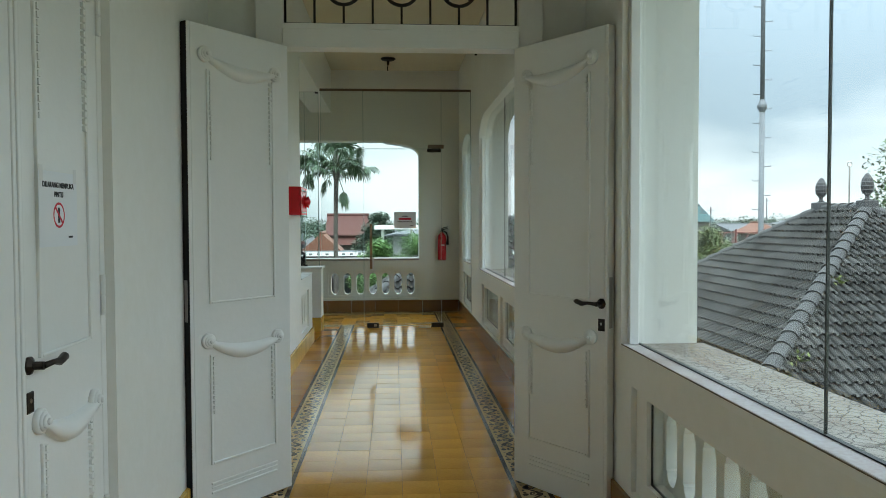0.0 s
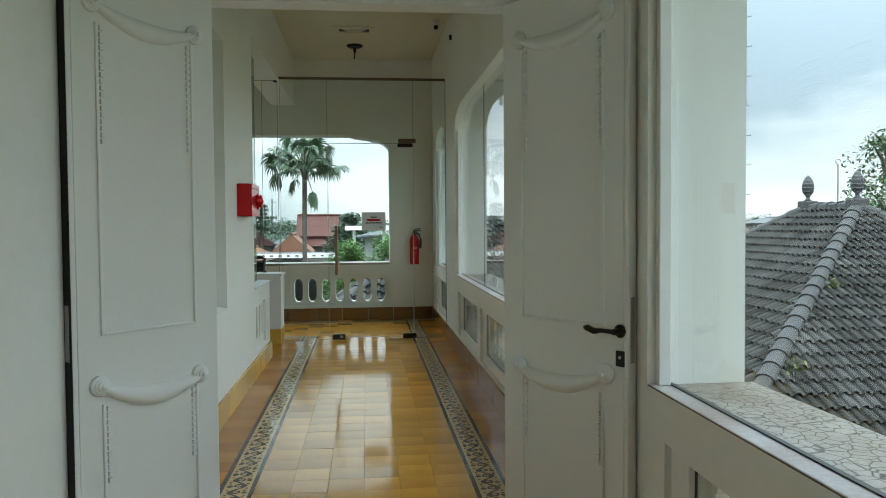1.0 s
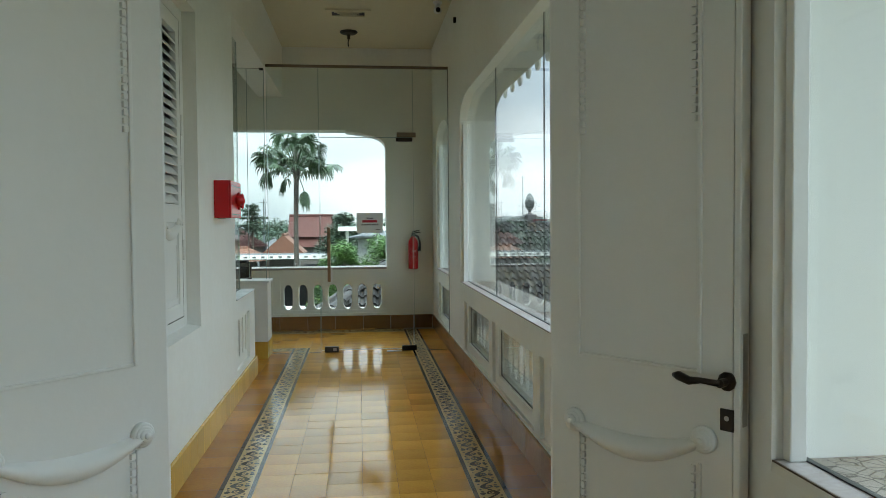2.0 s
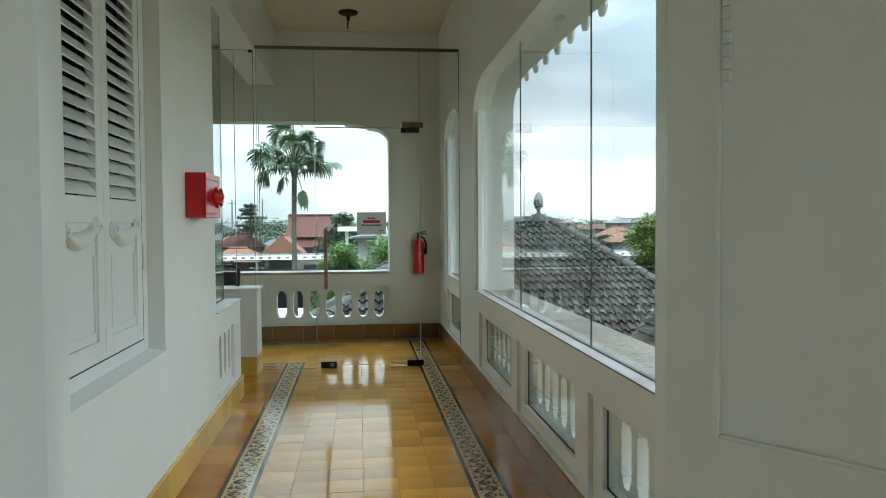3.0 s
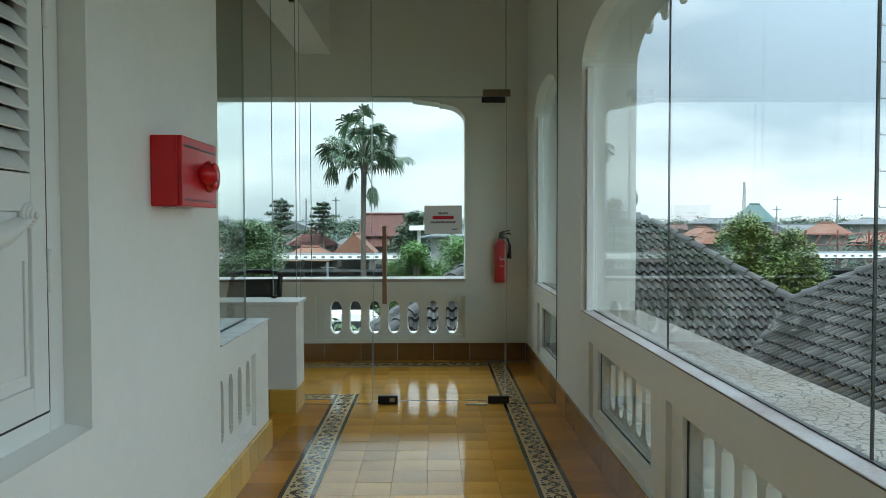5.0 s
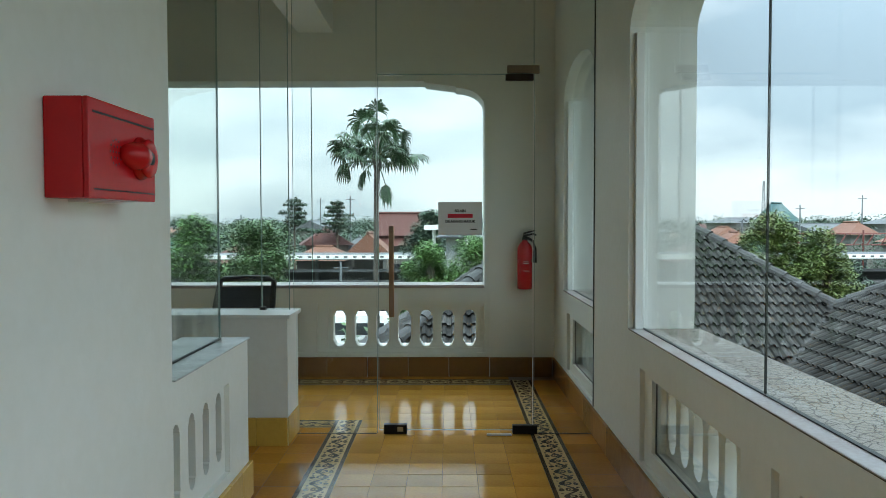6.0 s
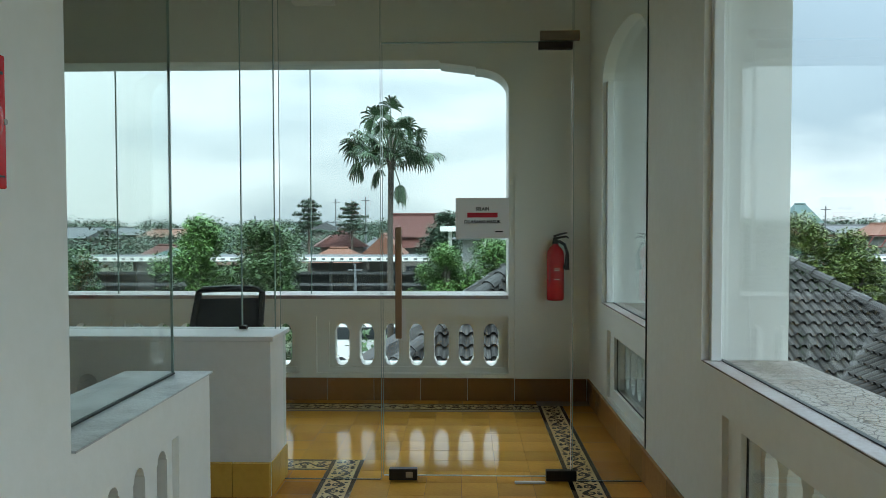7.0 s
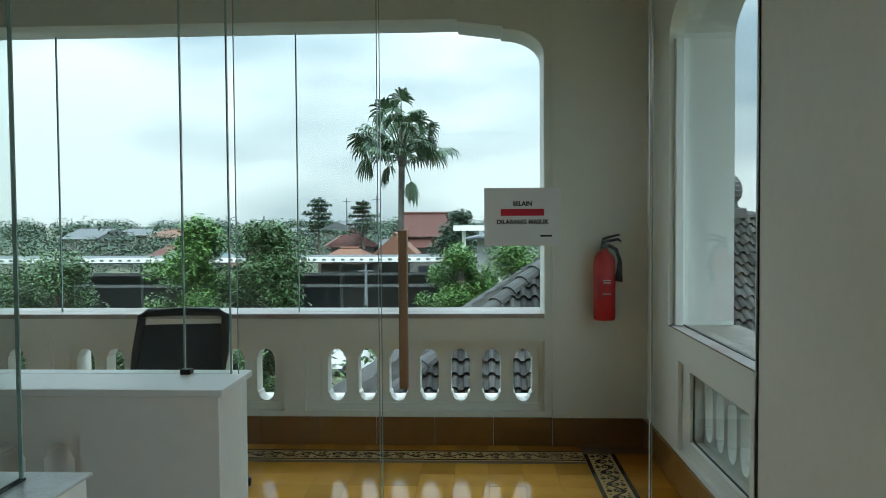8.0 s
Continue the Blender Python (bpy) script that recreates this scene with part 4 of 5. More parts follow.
for k in range(3):
    part("vent_slat", blocks((-0.16 + 0.03 * k, 0.16 - 0.03 * k, -0.06 + 0.052 * k, -0.05 + 0.052 * k, -0.016, -0.006)), CEIL, vent)
cam_ = thing("security_camera", "small white dome camera on the ceiling", "security camera", (0.95, 10.62, TOP))
part("mount", lathe(bmesh.new(), [(0.05, 0), (0.05, -0.02), (0.03, -0.03), (0.03, -0.06)], (0, 0, 0), "z", 16), WHITEP, cam_)
part("eye_ball", lathe(bmesh.new(), [(0.015, -0.055), (0.04, -0.07), (0.046, -0.095), (0.04, -0.12), (0.02, -0.13)], (0, 0, 0), "z", 16), WHITEP, cam_, "", True)
part("lens", lathe(bmesh.new(), [(0.026, -0.03), (0.026, -0.05)], (0, 0, -0.10), "y", 14), BLACK, cam_)
for yy in (10.2,):
    hook = thing("wall_hook", "small dark hook high on the window wall", "hook", (RX, yy, 3.62))
    part("hook_plate", blocks((-0.03, -0.001, -0.012, 0.012, -0.03, 0.03), bevel=0.003), IRON, hook)

# ---- outside: ground and roofs ----
GROUNDZ = -4.6
GRASS = material("ground_earth", (0.09, 0.085, 0.06), 0.95, (0.045, 0.07, 0.025), 0.3, 0.8)
gm = bmesh.new()
bmesh.ops.create_circle(gm, cap_ends=True, radius=2500, segments=48, matrix=Matrix.Translation((0, 0, GROUNDZ)))
tagged(link("ground", gm, GRASS), "flat earth and grass reaching to the horizon", "ground", kind="structure")
structure("wall_ground_floor", blocks((-5.9, RO, BACK - 0.3, FO, GROUNDZ, -0.26)), WALL, "white lower storey of the building")

TW, TL = 0.165, 0.275            # width and course of a roof tile


def tile_shape(bm, m):
    """One interlocking roof tile with an upstanding roll along one side; m places it on the slope."""
    prof = [(0.0, 0.0), (0.016, 0.036), (0.042, 0.052), (0.068, 0.050), (0.090, 0.030), (0.104, -0.002), (0.135, -0.012), (0.165, 0.0)]
    lo = [bm.verts.new(m @ Vector((u, -0.025, h + 0.062))) for u, h in prof]
    hi = [bm.verts.new(m @ Vector((u, TL, h + 0.004))) for u, h in prof]
    ft = [bm.verts.new(m @ Vector((u, 0.035, h * 0.6 - 0.008))) for u, h in prof]
    for k in range(len(prof) - 1):
        bm.faces.new((lo[k], lo[k + 1], hi[k + 1], hi[k]))
        bm.faces.new((ft[k + 1], ft[k], lo[k], lo[k + 1])[::-1])
    bm.faces.new((ft[0], lo[0], hi[0]))


piece = bmesh.new()
tile_shape(piece, Matrix())
tile_mesh = bpy.data.meshes.new("roof_tile")
piece.to_mesh(tile_mesh)
piece.free()
tile_mesh.materials.append(ROOFT)
cap = bmesh.new()
ring0 = [(0.13 * math.cos(math.pi * k / 6), 0.11 * math.sin(math.pi * k / 6)) for k in range(7)]
for y0, y1, s0, s1 in ((0, 0.35, 1.08, 0.92),):
    a = [cap.verts.new((u * s0, y0, v * s0 + 0.02)) for u, v in ring0]
    b = [cap.verts.new((u * s1, y1, v * s1 + 0.005)) for u, v in ring0]
    for k in range(6):
        cap.faces.new((a[k], a[k + 1], b[k + 1], b[k]))
    cap.faces.new(a[::-1])
cap_mesh = bpy.data.meshes.new("ridge_tile")
cap.to_mesh(cap_mesh)
cap.free()
cap_mesh.materials.append(CAPM)


def roof_face(parent, start, along, up, length, inside, single, count):
    """Tiles over one slope: start at the eave's corner, along the eave, up the slope; inside(p) keeps a tile."""
    along, up = Vector(along).normalized(), Vector(up).normalized()
    nrm = along.cross(up).normalized()
    rest = bmesh.new()
    rows = int(length[1] / (TL - 0.02)) + 1
    cols = int(length[0] / TW)
    rnd = random.Random(count)
    for r in range(rows):
        for c in range(cols):
            p = Vector(start) + along * (c * TW) + up * (r * (TL - 0.02))
            mid = p + along * TW / 2 + up * TL / 2
            if not inside(mid):
                continue
            tilt = Matrix.Rotation(rnd.uniform(-0.012, 0.012), 4, "Y") @ Matrix.Rotation(rnd.uniform(-0.012, 0.012), 4, "X")
            m = Matrix.Translation(p + nrm * rnd.uniform(0, 0.006)) @ Matrix((along, up, nrm)).transposed().to_4x4() @ tilt
            if single(mid) and roof_face.left > 0:
                roof_face.left -= 1
                ob = new("roof_tile", tile_mesh)
                ob.parent = parent
                ob.matrix_basis = m
            else:
                tile_shape(rest, m)
    me = bpy.data.meshes.new("roof_tiles")
    rest.to_mesh(me)
    rest.free()
    me.materials.append(ROOFS)
    ob = new("roof_tiles", me)
    ob.parent = parent
    tagged(ob, kind="stuff")
    return ob


def caps(parent, a, b):
    a, b = Vector(a), Vector(b)
    d = (b - a).normalized()
    n = int((b - a).length / 0.32)
    side = d.cross(Vector((0, 0, 1))).normalized()
    up = side.cross(d)
    for k in range(n):
        ob = new("ridge_tile", cap_mesh)
        ob.parent = parent
        ob.matrix_basis = Matrix.Translation(a + d * (k * 0.32) + up * 0.015) @ Matrix((side, d, up)).transposed().to_4x4()


def finial(at):
    e = thing("roof_finial", "dark cast finial like a pine cone on the roof ridge", "finial", at, group="finials on the ridge")
    part("foot", blocks((-0.15, 0.15, -0.15, 0.15, -0.08, 0.10), bevel=0.02), FINIAL, e)
    part("neck", lathe(bmesh.new(), [(0.09, 0.10), (0.045, 0.14), (0.04, 0.20), (0.08, 0.24)], n=14), FINIAL, e, "", True)
    part("cone", lathe(bmesh.new(), [(0.08, 0.24), (0.115, 0.30), (0.108, 0.315), (0.125, 0.38), (0.116, 0.395), (0.118, 0.46), (0.105, 0.475), (0.095, 0.53), (0.08, 0.545), (0.05, 0.60), (0.012, 0.64)], n=14), FINIAL, e)


PITCH, KS, KN = 0.645, 0.945, 0.813     # west slope; run of the south and north slopes against it
AX, AY0, AY1, AZ, AH = 9.39, 14.89, 16.50, 1.69, 7.2
roof_a = thing("hip_roof", "weathered grey tiled hip roof below the windows", "roof", (0, 0, 0), group="neighbouring roofs")
ea = AZ - PITCH * AH
bm = bmesh.new()
c = [bm.verts.new(p) for p in ((AX - AH, AY0 - AH * KS, ea), (AX + AH, AY0 - AH * KS, ea), (AX + AH, AY1 + AH * KN, ea), (AX - AH, AY1 + AH * KN, ea), (AX, AY0, AZ), (AX, AY1, AZ))]
for f in ((0, 3, 5, 4), (0, 4, 1), (1, 4, 5, 2), (2, 5, 3), (0, 1, 2, 3)):
    bm.faces.new([c[i] for i in f])
bmesh.ops.translate(bm, vec=(0, 0, -0.03), verts=bm.verts[:])
part("roof_deck", bm, CAPM, roof_a)
BX0, BX1, BY, BZ, BH = 2.05, 4.62, 20.80, 1.50, 6.2
BP = 0.72
roof_b = thing("hip_roof", "weathered grey tiled hip roof meeting its neighbour in a valley", "roof", (0, 0, 0), group="neighbouring roofs")
eb = BZ - BP * BH
bm = bmesh.new()
c = [bm.verts.new(p) for p in ((BX0 - BH, BY - BH, eb), (BX1 + BH, BY - BH, eb), (BX1 + BH, BY + BH, eb), (BX0 - BH, BY + BH, eb), (BX0, BY, BZ), (BX1, BY, BZ))]
for f in ((0, 1, 5, 4), (1, 2, 5), (2, 3, 4, 5), (3, 0, 4), (0, 1, 2, 3)):
    bm.faces.new([c[i] for i in f])
bmesh.ops.translate(bm, vec=(0, 0, -0.03), verts=bm.verts[:])
part("roof_deck", bm, CAPM, roof_b)


def za(x, y):
    return AZ - PITCH * max(abs(x - AX), (AY0 - y) / KS, (y - AY1) / KN, 0)


def zb(x, y):
    return BZ - BP * max(abs(y - BY), BX0 - x, x - BX1, 0)


roof_face.left = 300
sl = math.hypot(1, PITCH)
roof_face(roof_a, (AX - AH, AY1 + AH * KN, ea), (0, -1, 0), (1, 0, PITCH), (AH * (KS + KN) + AY1 - AY0, AH * sl), lambda p: AX - p.x > (AY0 - p.y) / KS - 0.05 and AX - p.x > (p.y - AY1) / KN - 0.05 and p.z > zb(p.x, p.y) - 0.05, lambda p: p.y < 15 and p.x < 6.2, 1)
roof_face(roof_a, (AX - AH, AY0 - AH * KS, ea), (1, 0, 0), (0, KS, PITCH), (2 * AH, AH * math.hypot(KS, PITCH)), lambda p: (AY0 - p.y) / KS > abs(p.x - AX) - 0.05, lambda p: False, 2)
roof_face.left = 300
roof_face(roof_b, (BX0 - BH, BY - BH, eb), (1, 0, 0), (0, 1, BP), (2 * BH + BX1 - BX0, BH * math.hypot(1, BP)), lambda p: BY - p.y > BX0 - p.x - 0.05 and BY - p.y > p.x - BX1 - 0.05 and p.z > za(p.x, p.y) - 0.05, lambda p: p.x > 1.6 and p.y < 18.6, 3)
roof_face(roof_b, (BX0 - BH, BY + BH, eb), (0, -1, 0), (1, 0, BP), (2 * BH, BH * math.hypot(1, BP)), lambda p: BX0 - p.x > abs(p.y - BY) - 0.05 and p.y < BY, lambda p: False, 4)
caps(roof_a, (AX - AH, AY0 - AH * KS, ea), (AX, AY0, AZ))
caps(roof_a, (AX + AH, AY0 - AH * KS, ea), (AX, AY0, AZ))
caps(roof_a, (6.45, AY1 + (AX - 6.45) * KN, AZ - PITCH * (AX - 6.45)), (AX, AY1, AZ))
caps(roof_a, (AX, AY0 + 0.15, AZ), (AX, AY1 - 0.1, AZ))
caps(roof_b, (BX0 - BH, BY - BH, eb), (BX0, BY, BZ))
caps(roof_b, (BX1 + 2.1, BY - 2.1, BZ - BP * 2.1), (BX1, BY, BZ))
caps(roof_b, (BX0, BY, BZ), (BX1, BY, BZ))
valley = [Vector((x, (PITCH * x - PITCH * AX + AZ - BZ) / BP + BY, AZ - PITCH * (AX - x) + 0.025)) for x in (2.6, 4.5, 6.4)]
part("valley_gutter", tube(bmesh.new(), valley, 0.075, 8), CAPM, roof_b, "dark mortar valley between the roofs")
lump = thing("mortar_lump", "pale lump of mortar lying in the roof valley", "mortar", (4.95, (PITCH * 4.95 - PITCH * AX + AZ - BZ) / BP + BY, AZ - PITCH * (AX - 4.95) + 0.10))
part("lump", lathe(bmesh.new(), [(0.02, -0.09), (0.05, -0.04), (0.055, 0.0), (0.035, 0.03), (0.01, 0.045)], n=10), STONE, lump, "", True)
finial((AX, AY0, AZ + 0.08))
finial((AX, AY1, AZ + 0.08))
finial((BX1 - 0.3, BY, BZ + 0.08))
rod = thing("lightning_rod", "thin grey rod with a small ring above the ridge", "lightning rod", (AX + 0.10, AY0 + 0.75, AZ - 0.25))
part("rod", tube(bmesh.new(), [(0, 0, 0), (0, 0, 1.15)], 0.018), STEEL, rod)
part("ring", tube(bmesh.new(), [(0.05 * math.cos(k * math.pi / 8), 0, 1.2 + 0.05 * math.sin(k * math.pi / 8)) for k in range(17)], 0.012, 6), STEEL, rod)
for mx, my in ((5.6, 10.9), (6.05, 11.35), (7.6, 12.9)):
    mo = bmesh.new()
    rnd = random.Random(int(mx * 10))
    for k in range(26):
        o = Vector((mx + rnd.gauss(0, 0.07), my + rnd.gauss(0, 0.07), 0))
        o.z = za(o.x, o.y) + 0.06 + rnd.random() * 0.12
        d = Vector((rnd.uniform(-1, 1), rnd.uniform(-1, 1), rnd.uniform(0, 1))).normalized() * 0.05
        e_ = d.cross(Vector((0.3, 0.2, 1))).normalized() * 0.025
        mo.faces.new([mo.verts.new(o + q) for q in (-d, e_, d, -e_)])
    tagged(link("roof_weed", mo, MOSS), "small green weeds growing on the roof hip", "weeds", kind="stuff")

# ---- mast ----
GREYP = material("galvanised_steel", (0.125, 0.14, 0.15), 0.65, (0.085, 0.095, 0.10), 3, 0.5)
mast = thing("radio_mast", "tall grey steel mast with step bolts", "mast", (11.8, 24.0, GROUNDZ))
part("shaft", tube(bmesh.new(), [(0, 0, 0), (0, 0, 9.8)], [0.095, 0.08], 12), GREYP, mast, "", True)
part("upper_shaft", tube(bmesh.new(), [(0, 0, 9.8), (0, 0, 18)], [0.07, 0.055], 12), GREYP, mast, "", True)
part("collar", lathe(bmesh.new(), [(0.08, 9.55), (0.15, 9.70), (0.15, 9.78), (0.07, 9.95)], n=14), GREYP, mast)
for k in range(26):
    z = 4.6 + 0.46 * k
    s = 1 if k % 2 else -1
    part("step_bolt", tube(bmesh.new(), [(0, 0, z), (0.30 * s, 0, z), (0.30 * s, 0, z + 0.05)], 0.014, 5), GREYP, mast)

# ---- trees ----
BARK = material("grey_bark", (0.12, 0.10, 0.08), 0.9, (0.06, 0.05, 0.04), 5, 0.7, 0.4, 30)
LEAF1 = material("mid_green_leaf", (0.042, 0.085, 0.022), 0.6, (0.03, 0.075, 0.02), 1, 0.8, islands=0.45)
LEAF2 = material("bright_green_leaf", (0.062, 0.14, 0.022), 0.6, (0.04, 0.10, 0.02), 1, 0.8, islands=0.45)
LEAF3 = material("yellow_green_leaf", (0.075, 0.10, 0.014), 0.6, (0.05, 0.10, 0.02), 0.5, 0.9, islands=0.4)
LEAF4 = material("dark_green_leaf", (0.022, 0.05, 0.024), 0.65, (0.018, 0.042, 0.02), 1, 0.8, islands=0.4)
PALM = material("palm_leaf", (0.026, 0.054, 0.022), 0.5, (0.03, 0.065, 0.025), 1, 0.6, islands=0.4)


def leaves(bm, rnd, centre, r, n, size, flat_=0.75):
    for k in range(n):
        d = Vector((rnd.gauss(0, 1), rnd.gauss(0, 1), rnd.gauss(0, 1) * flat_)).normalized() * r * rnd.random() ** 0.4
        o = Vector(centre) + d
        a = Vector((rnd.uniform(-1, 1), rnd.uniform(-1, 1), rnd.uniform(-0.7, 0.5))).normalized() * size * rnd.uniform(0.7, 1.3)
        b = a.cross(Vector((rnd.uniform(-1, 1), rnd.uniform(-1, 1), 1.2))).normalized() * size * 0.42
        bm.faces.new([bm.verts.new(o + q) for q in (-a, b - a * 0.1, a, -b - a * 0.1)])


def tree(label, at, height, spread, mat, seed, n_clump=26, n_leaf=70, size=0.16, low=0.35):
    rnd = random.Random(seed)
    e = thing("tree", label, "tree", at)
    pts = [Vector((0, 0, 0)), Vector((rnd.uniform(-0.1, 0.1), rnd.uniform(-0.1, 0.1), height * 0.3)), Vector((rnd.uniform(-0.3, 0.3), rnd.uniform(-0.3, 0.3), height * 0.62))]
    part("trunk", tube(bmesh.new(), pts, [height * 0.035, height * 0.027, height * 0.014]), BARK, e, "", True)
    limbs, crown = bmesh.new(), bmesh.new()
    for k in range(n_clump):
        a, q = rnd.uniform(0, 2 * math.pi), rnd.random() ** 0.6
        zz = height * rnd.uniform(low, 1.0)
        wid = spread * (1 - 0.65 * max(0, (zz / height - 0.55) / 0.45) ** 1.6)
        c = Vector((math.cos(a) * q * wid, math.sin(a) * q * wid, zz))
        if k % 3 == 0:
            tube(limbs, [pts[1].lerp(pts[2], rnd.random()), c * 0.6 + Vector((0, 0, zz * 0.35)), c], [height * 0.012, height * 0.008, height * 0.003], 5)
        leaves(crown, rnd, c, spread * rnd.uniform(0.22, 0.38), n_leaf, size)
    part("limbs", limbs, BARK, e)
    part("crown", crown, mat, e)
    return e


tree("leafy mango tree with light green leaves near the building", (-4.9, 25.0, GROUNDZ), 5.9, 1.35, LEAF1, 3, 80, 420, 0.055, 0.35)
tree("leafy green tree with yellowing leaves near the building", (-6.5, 25.2, GROUNDZ), 6.0, 1.25, LEAF2, 4, 66, 420, 0.055, 0.35)
tree("dense dark green tree beside the office bay", (-9.9, 25.0, GROUNDZ), 5.3, 1.5, LEAF1, 5, 70, 400, 0.055, 0.35)
tree("dense bright green bush tree by the white house", (-0.45, 29.5, GROUNDZ), 5.2, 1.3, LEAF2, 6, 90, 400, 0.052, 0.3)
tree("dense bright green bush tree by the white house", (1.2, 30.0, GROUNDZ), 5.3, 1.5, LEAF2, 7, 94, 400, 0.052, 0.3)
tree("dense bright green bush tree by the white house", (3.1, 31.5, GROUNDZ), 5.0, 1.6, LEAF2, 17, 60, 260, 0.07, 0.3)
tree("tall dark tree behind the bright bush", (-0.9, 44.0, GROUNDZ), 6.4, 1.3, LEAF4, 8, 60, 260, 0.09, 0.3)
tree("large tree with yellow-green leaves beyond the roofs", (15.5, 42.0, GROUNDZ), 6.1, 1.7, LEAF3, 9, 80, 320, 0.10, 0.3)
tree("rounded green tree beyond the roofs", (17.7, 41.5, GROUNDZ), 5.4, 1.6, LEAF3, 10, 64, 300, 0.10, 0.25)
tree("green tree beyond the roofs", (12.6, 47.0, GROUNDZ), 5.2, 1.6, LEAF4, 11, 54, 260, 0.10, 0.3)
tree("dark green tree beyond the roofs", (19.2, 42.5, GROUNDZ), 3.9, 1.7, LEAF4, 13, 54, 260, 0.10, 0.2)
tree("green tree behind the hip roof", (16.6, 23.5, GROUNDZ), 8.6, 2.0, LEAF1, 12, 40, 130, 0.09, 0.6)
for k, (x, y, h) in enumerate(((-11.0, 60, 7.9), (-7.9, 60, 7.7))):
    rnd = random.Random(60 + k)
    e = thing("conifer_tree", "dark layered conifer standing above the houses", "tree", (x, y, GROUNDZ))
    part("trunk", tube(bmesh.new(), [(0, 0, 0), (0, 0, h)], [0.16, 0.03]), BARK, e)
    crown = bmesh.new()
    for j in range(8):
        zz = h * (0.70 + 0.038 * j)
        for q in range(7):
            a = rnd.uniform(0, 6.28)
            rr = (1.75 - 0.19 * j) * (1.0 if j % 2 == 0 else 0.45) * rnd.uniform(0.3, 1)
            leaves(crown, rnd, (math.cos(a) * rr, math.sin(a) * rr, zz), 0.40, 80, 0.11, 0.16)
    part("crown", crown, LEAF4, e)

# fan palm
rnd = random.Random(21)
palm = thing("fan_palm", "tall fan palm with a bare grey trunk", "palm tree", (-2.28, 30.0, GROUNDZ))
PZ = 8.05
PALMB = material("palm_trunk_bark", (0.075, 0.066, 0.055), 0.9, (0.04, 0.035, 0.03), 5, 0.7, 0.4, 30)
part("trunk", tube(bmesh.new(), [(0.02, 0, 0), (0.06, 0, 3), (0.06, 0, 6), (0.10, 0, PZ)], [0.14, 0.10, 0.085, 0.095], 12), PALMB, palm, "", True)
part("leaf_bases", lathe(bmesh.new(), [(0.095, -0.35), (0.14, -0.10), (0.18, 0.12), (0.13, 0.45), (0.04, 0.8)], (0.10, 0, PZ), "z", 10), PALMB, palm, "fibrous brown leaf bases")


def fan(base, direction, stalk, radius, droop):
    """A pleated fan leaf on a stalk, its segments spread flat near the hub and hanging at their tips."""
    bm = bmesh.new()
    d = Vector(direction).normalized()
    hub = Vector(base) + d * stalk - Vector((0, 0, 0.10 * stalk))
    tube(bm, [base, Vector(base) + d * stalk * 0.5 + Vector((0, 0, 0.04)), hub], [0.030, 0.020, 0.014], 5)
    side = d.cross(Vector((0, 0, 1)))
    side = side.normalized() if side.length > 0.05 else Vector((1, 0, 0))
    side = (side + Vector((rnd.uniform(-0.5, 0.5), rnd.uniform(-0.5, 0.5), rnd.uniform(-0.9, 0.9)))).normalized()
    for k in range(20):
        a = (k - 9.5) / 9.5 * 1.95
        v = (d * math.cos(a) + side * math.sin(a)).normalized()
        v.z -= droop * 0.5
        v.normalize()
        ln = radius * (1 - 0.10 * abs(a)) * rnd.uniform(0.8, 1.1)
        w = d.cross(side).cross(v).normalized() * ln * 0.06
        m1 = hub + v * ln * 0.5
        m2 = hub + v * ln * 0.80 - Vector((0, 0, ln * (0.08 + 0.22 * droop)))
        tip = m2 + v * ln * 0.10 - Vector((0, 0, ln * rnd.uniform(0.10, 0.45)))
        q = [bm.verts.new(p) for p in (hub, m1 + w, m1 - w, m2 + w * 0.75, m2 - w * 0.75, tip)]
        bm.faces.new((q[0], q[1], q[2])), bm.faces.new((q[1], q[3], q[4], q[2])), bm.faces.new((q[3], q[5], q[4]))
    return bm


for k in range(46):
    up = 1.0 - 0.86 * (k / 45) ** 0.9
    a = k * 2.4
    hz = math.sqrt(max(0.0, 1 - up * up)) * 0.92 + 0.05
    part("frond", fan((0.10, 0, PZ), (math.cos(a) * hz, math.sin(a) * hz, up), rnd.uniform(0.75, 1.85) * (0.68 + 0.32 * up), rnd.uniform(0.42, 0.66), 0.28 + 0.38 * (1 - up)), PALM, palm)
part("frond", fan((0.10, 0, PZ), (1.2, -0.1, 0.32), 1.2, 0.7, 0.5), PALM, palm, "long frond reaching out")
part("frond", fan((0.10, 0, PZ), (-1.2, -0.1, 0.66), 1.2, 0.7, 0.5), PALM, palm, "long frond reaching out")
for d, st in (((-1.1, -0.2, 0.10), 0.98), ((-0.5, -0.3, -0.25), 0.48), ((0.35, -0.3, -0.75), 0.72)):
    part("frond", fan((0.10, 0, PZ - 0.1), d, st, 0.50, 1.6), PALM, palm, "drooping old frond")

# ---- town ----
CLAY = material("orange_clay_roof", (0.15, 0.062, 0.036), 0.85, (0.10, 0.046, 0.030), 0.6, 0.7, 0.3, 8)
MAROON = material("faded_red_roof", (0.088, 0.030, 0.024), 0.9, (0.05, 0.022, 0.019), 0.6, 0.7, 0.3, 8)
GREYR = material("grey_sheet_roof", (0.085, 0.09, 0.095), 0.8, (0.05, 0.052, 0.055), 0.6, 0.6)
TEAL = material("teal_roof", (0.012, 0.06, 0.06), 0.6, (0.012, 0.05, 0.05), 0.6, 0.6)
HOUSE = material("house_plaster", (0.17, 0.165, 0.15), 0.85, (0.10, 0.095, 0.085), 0.8, 0.6)
WINM = material("dark_window", (0.03, 0.035, 0.04), 0.2)


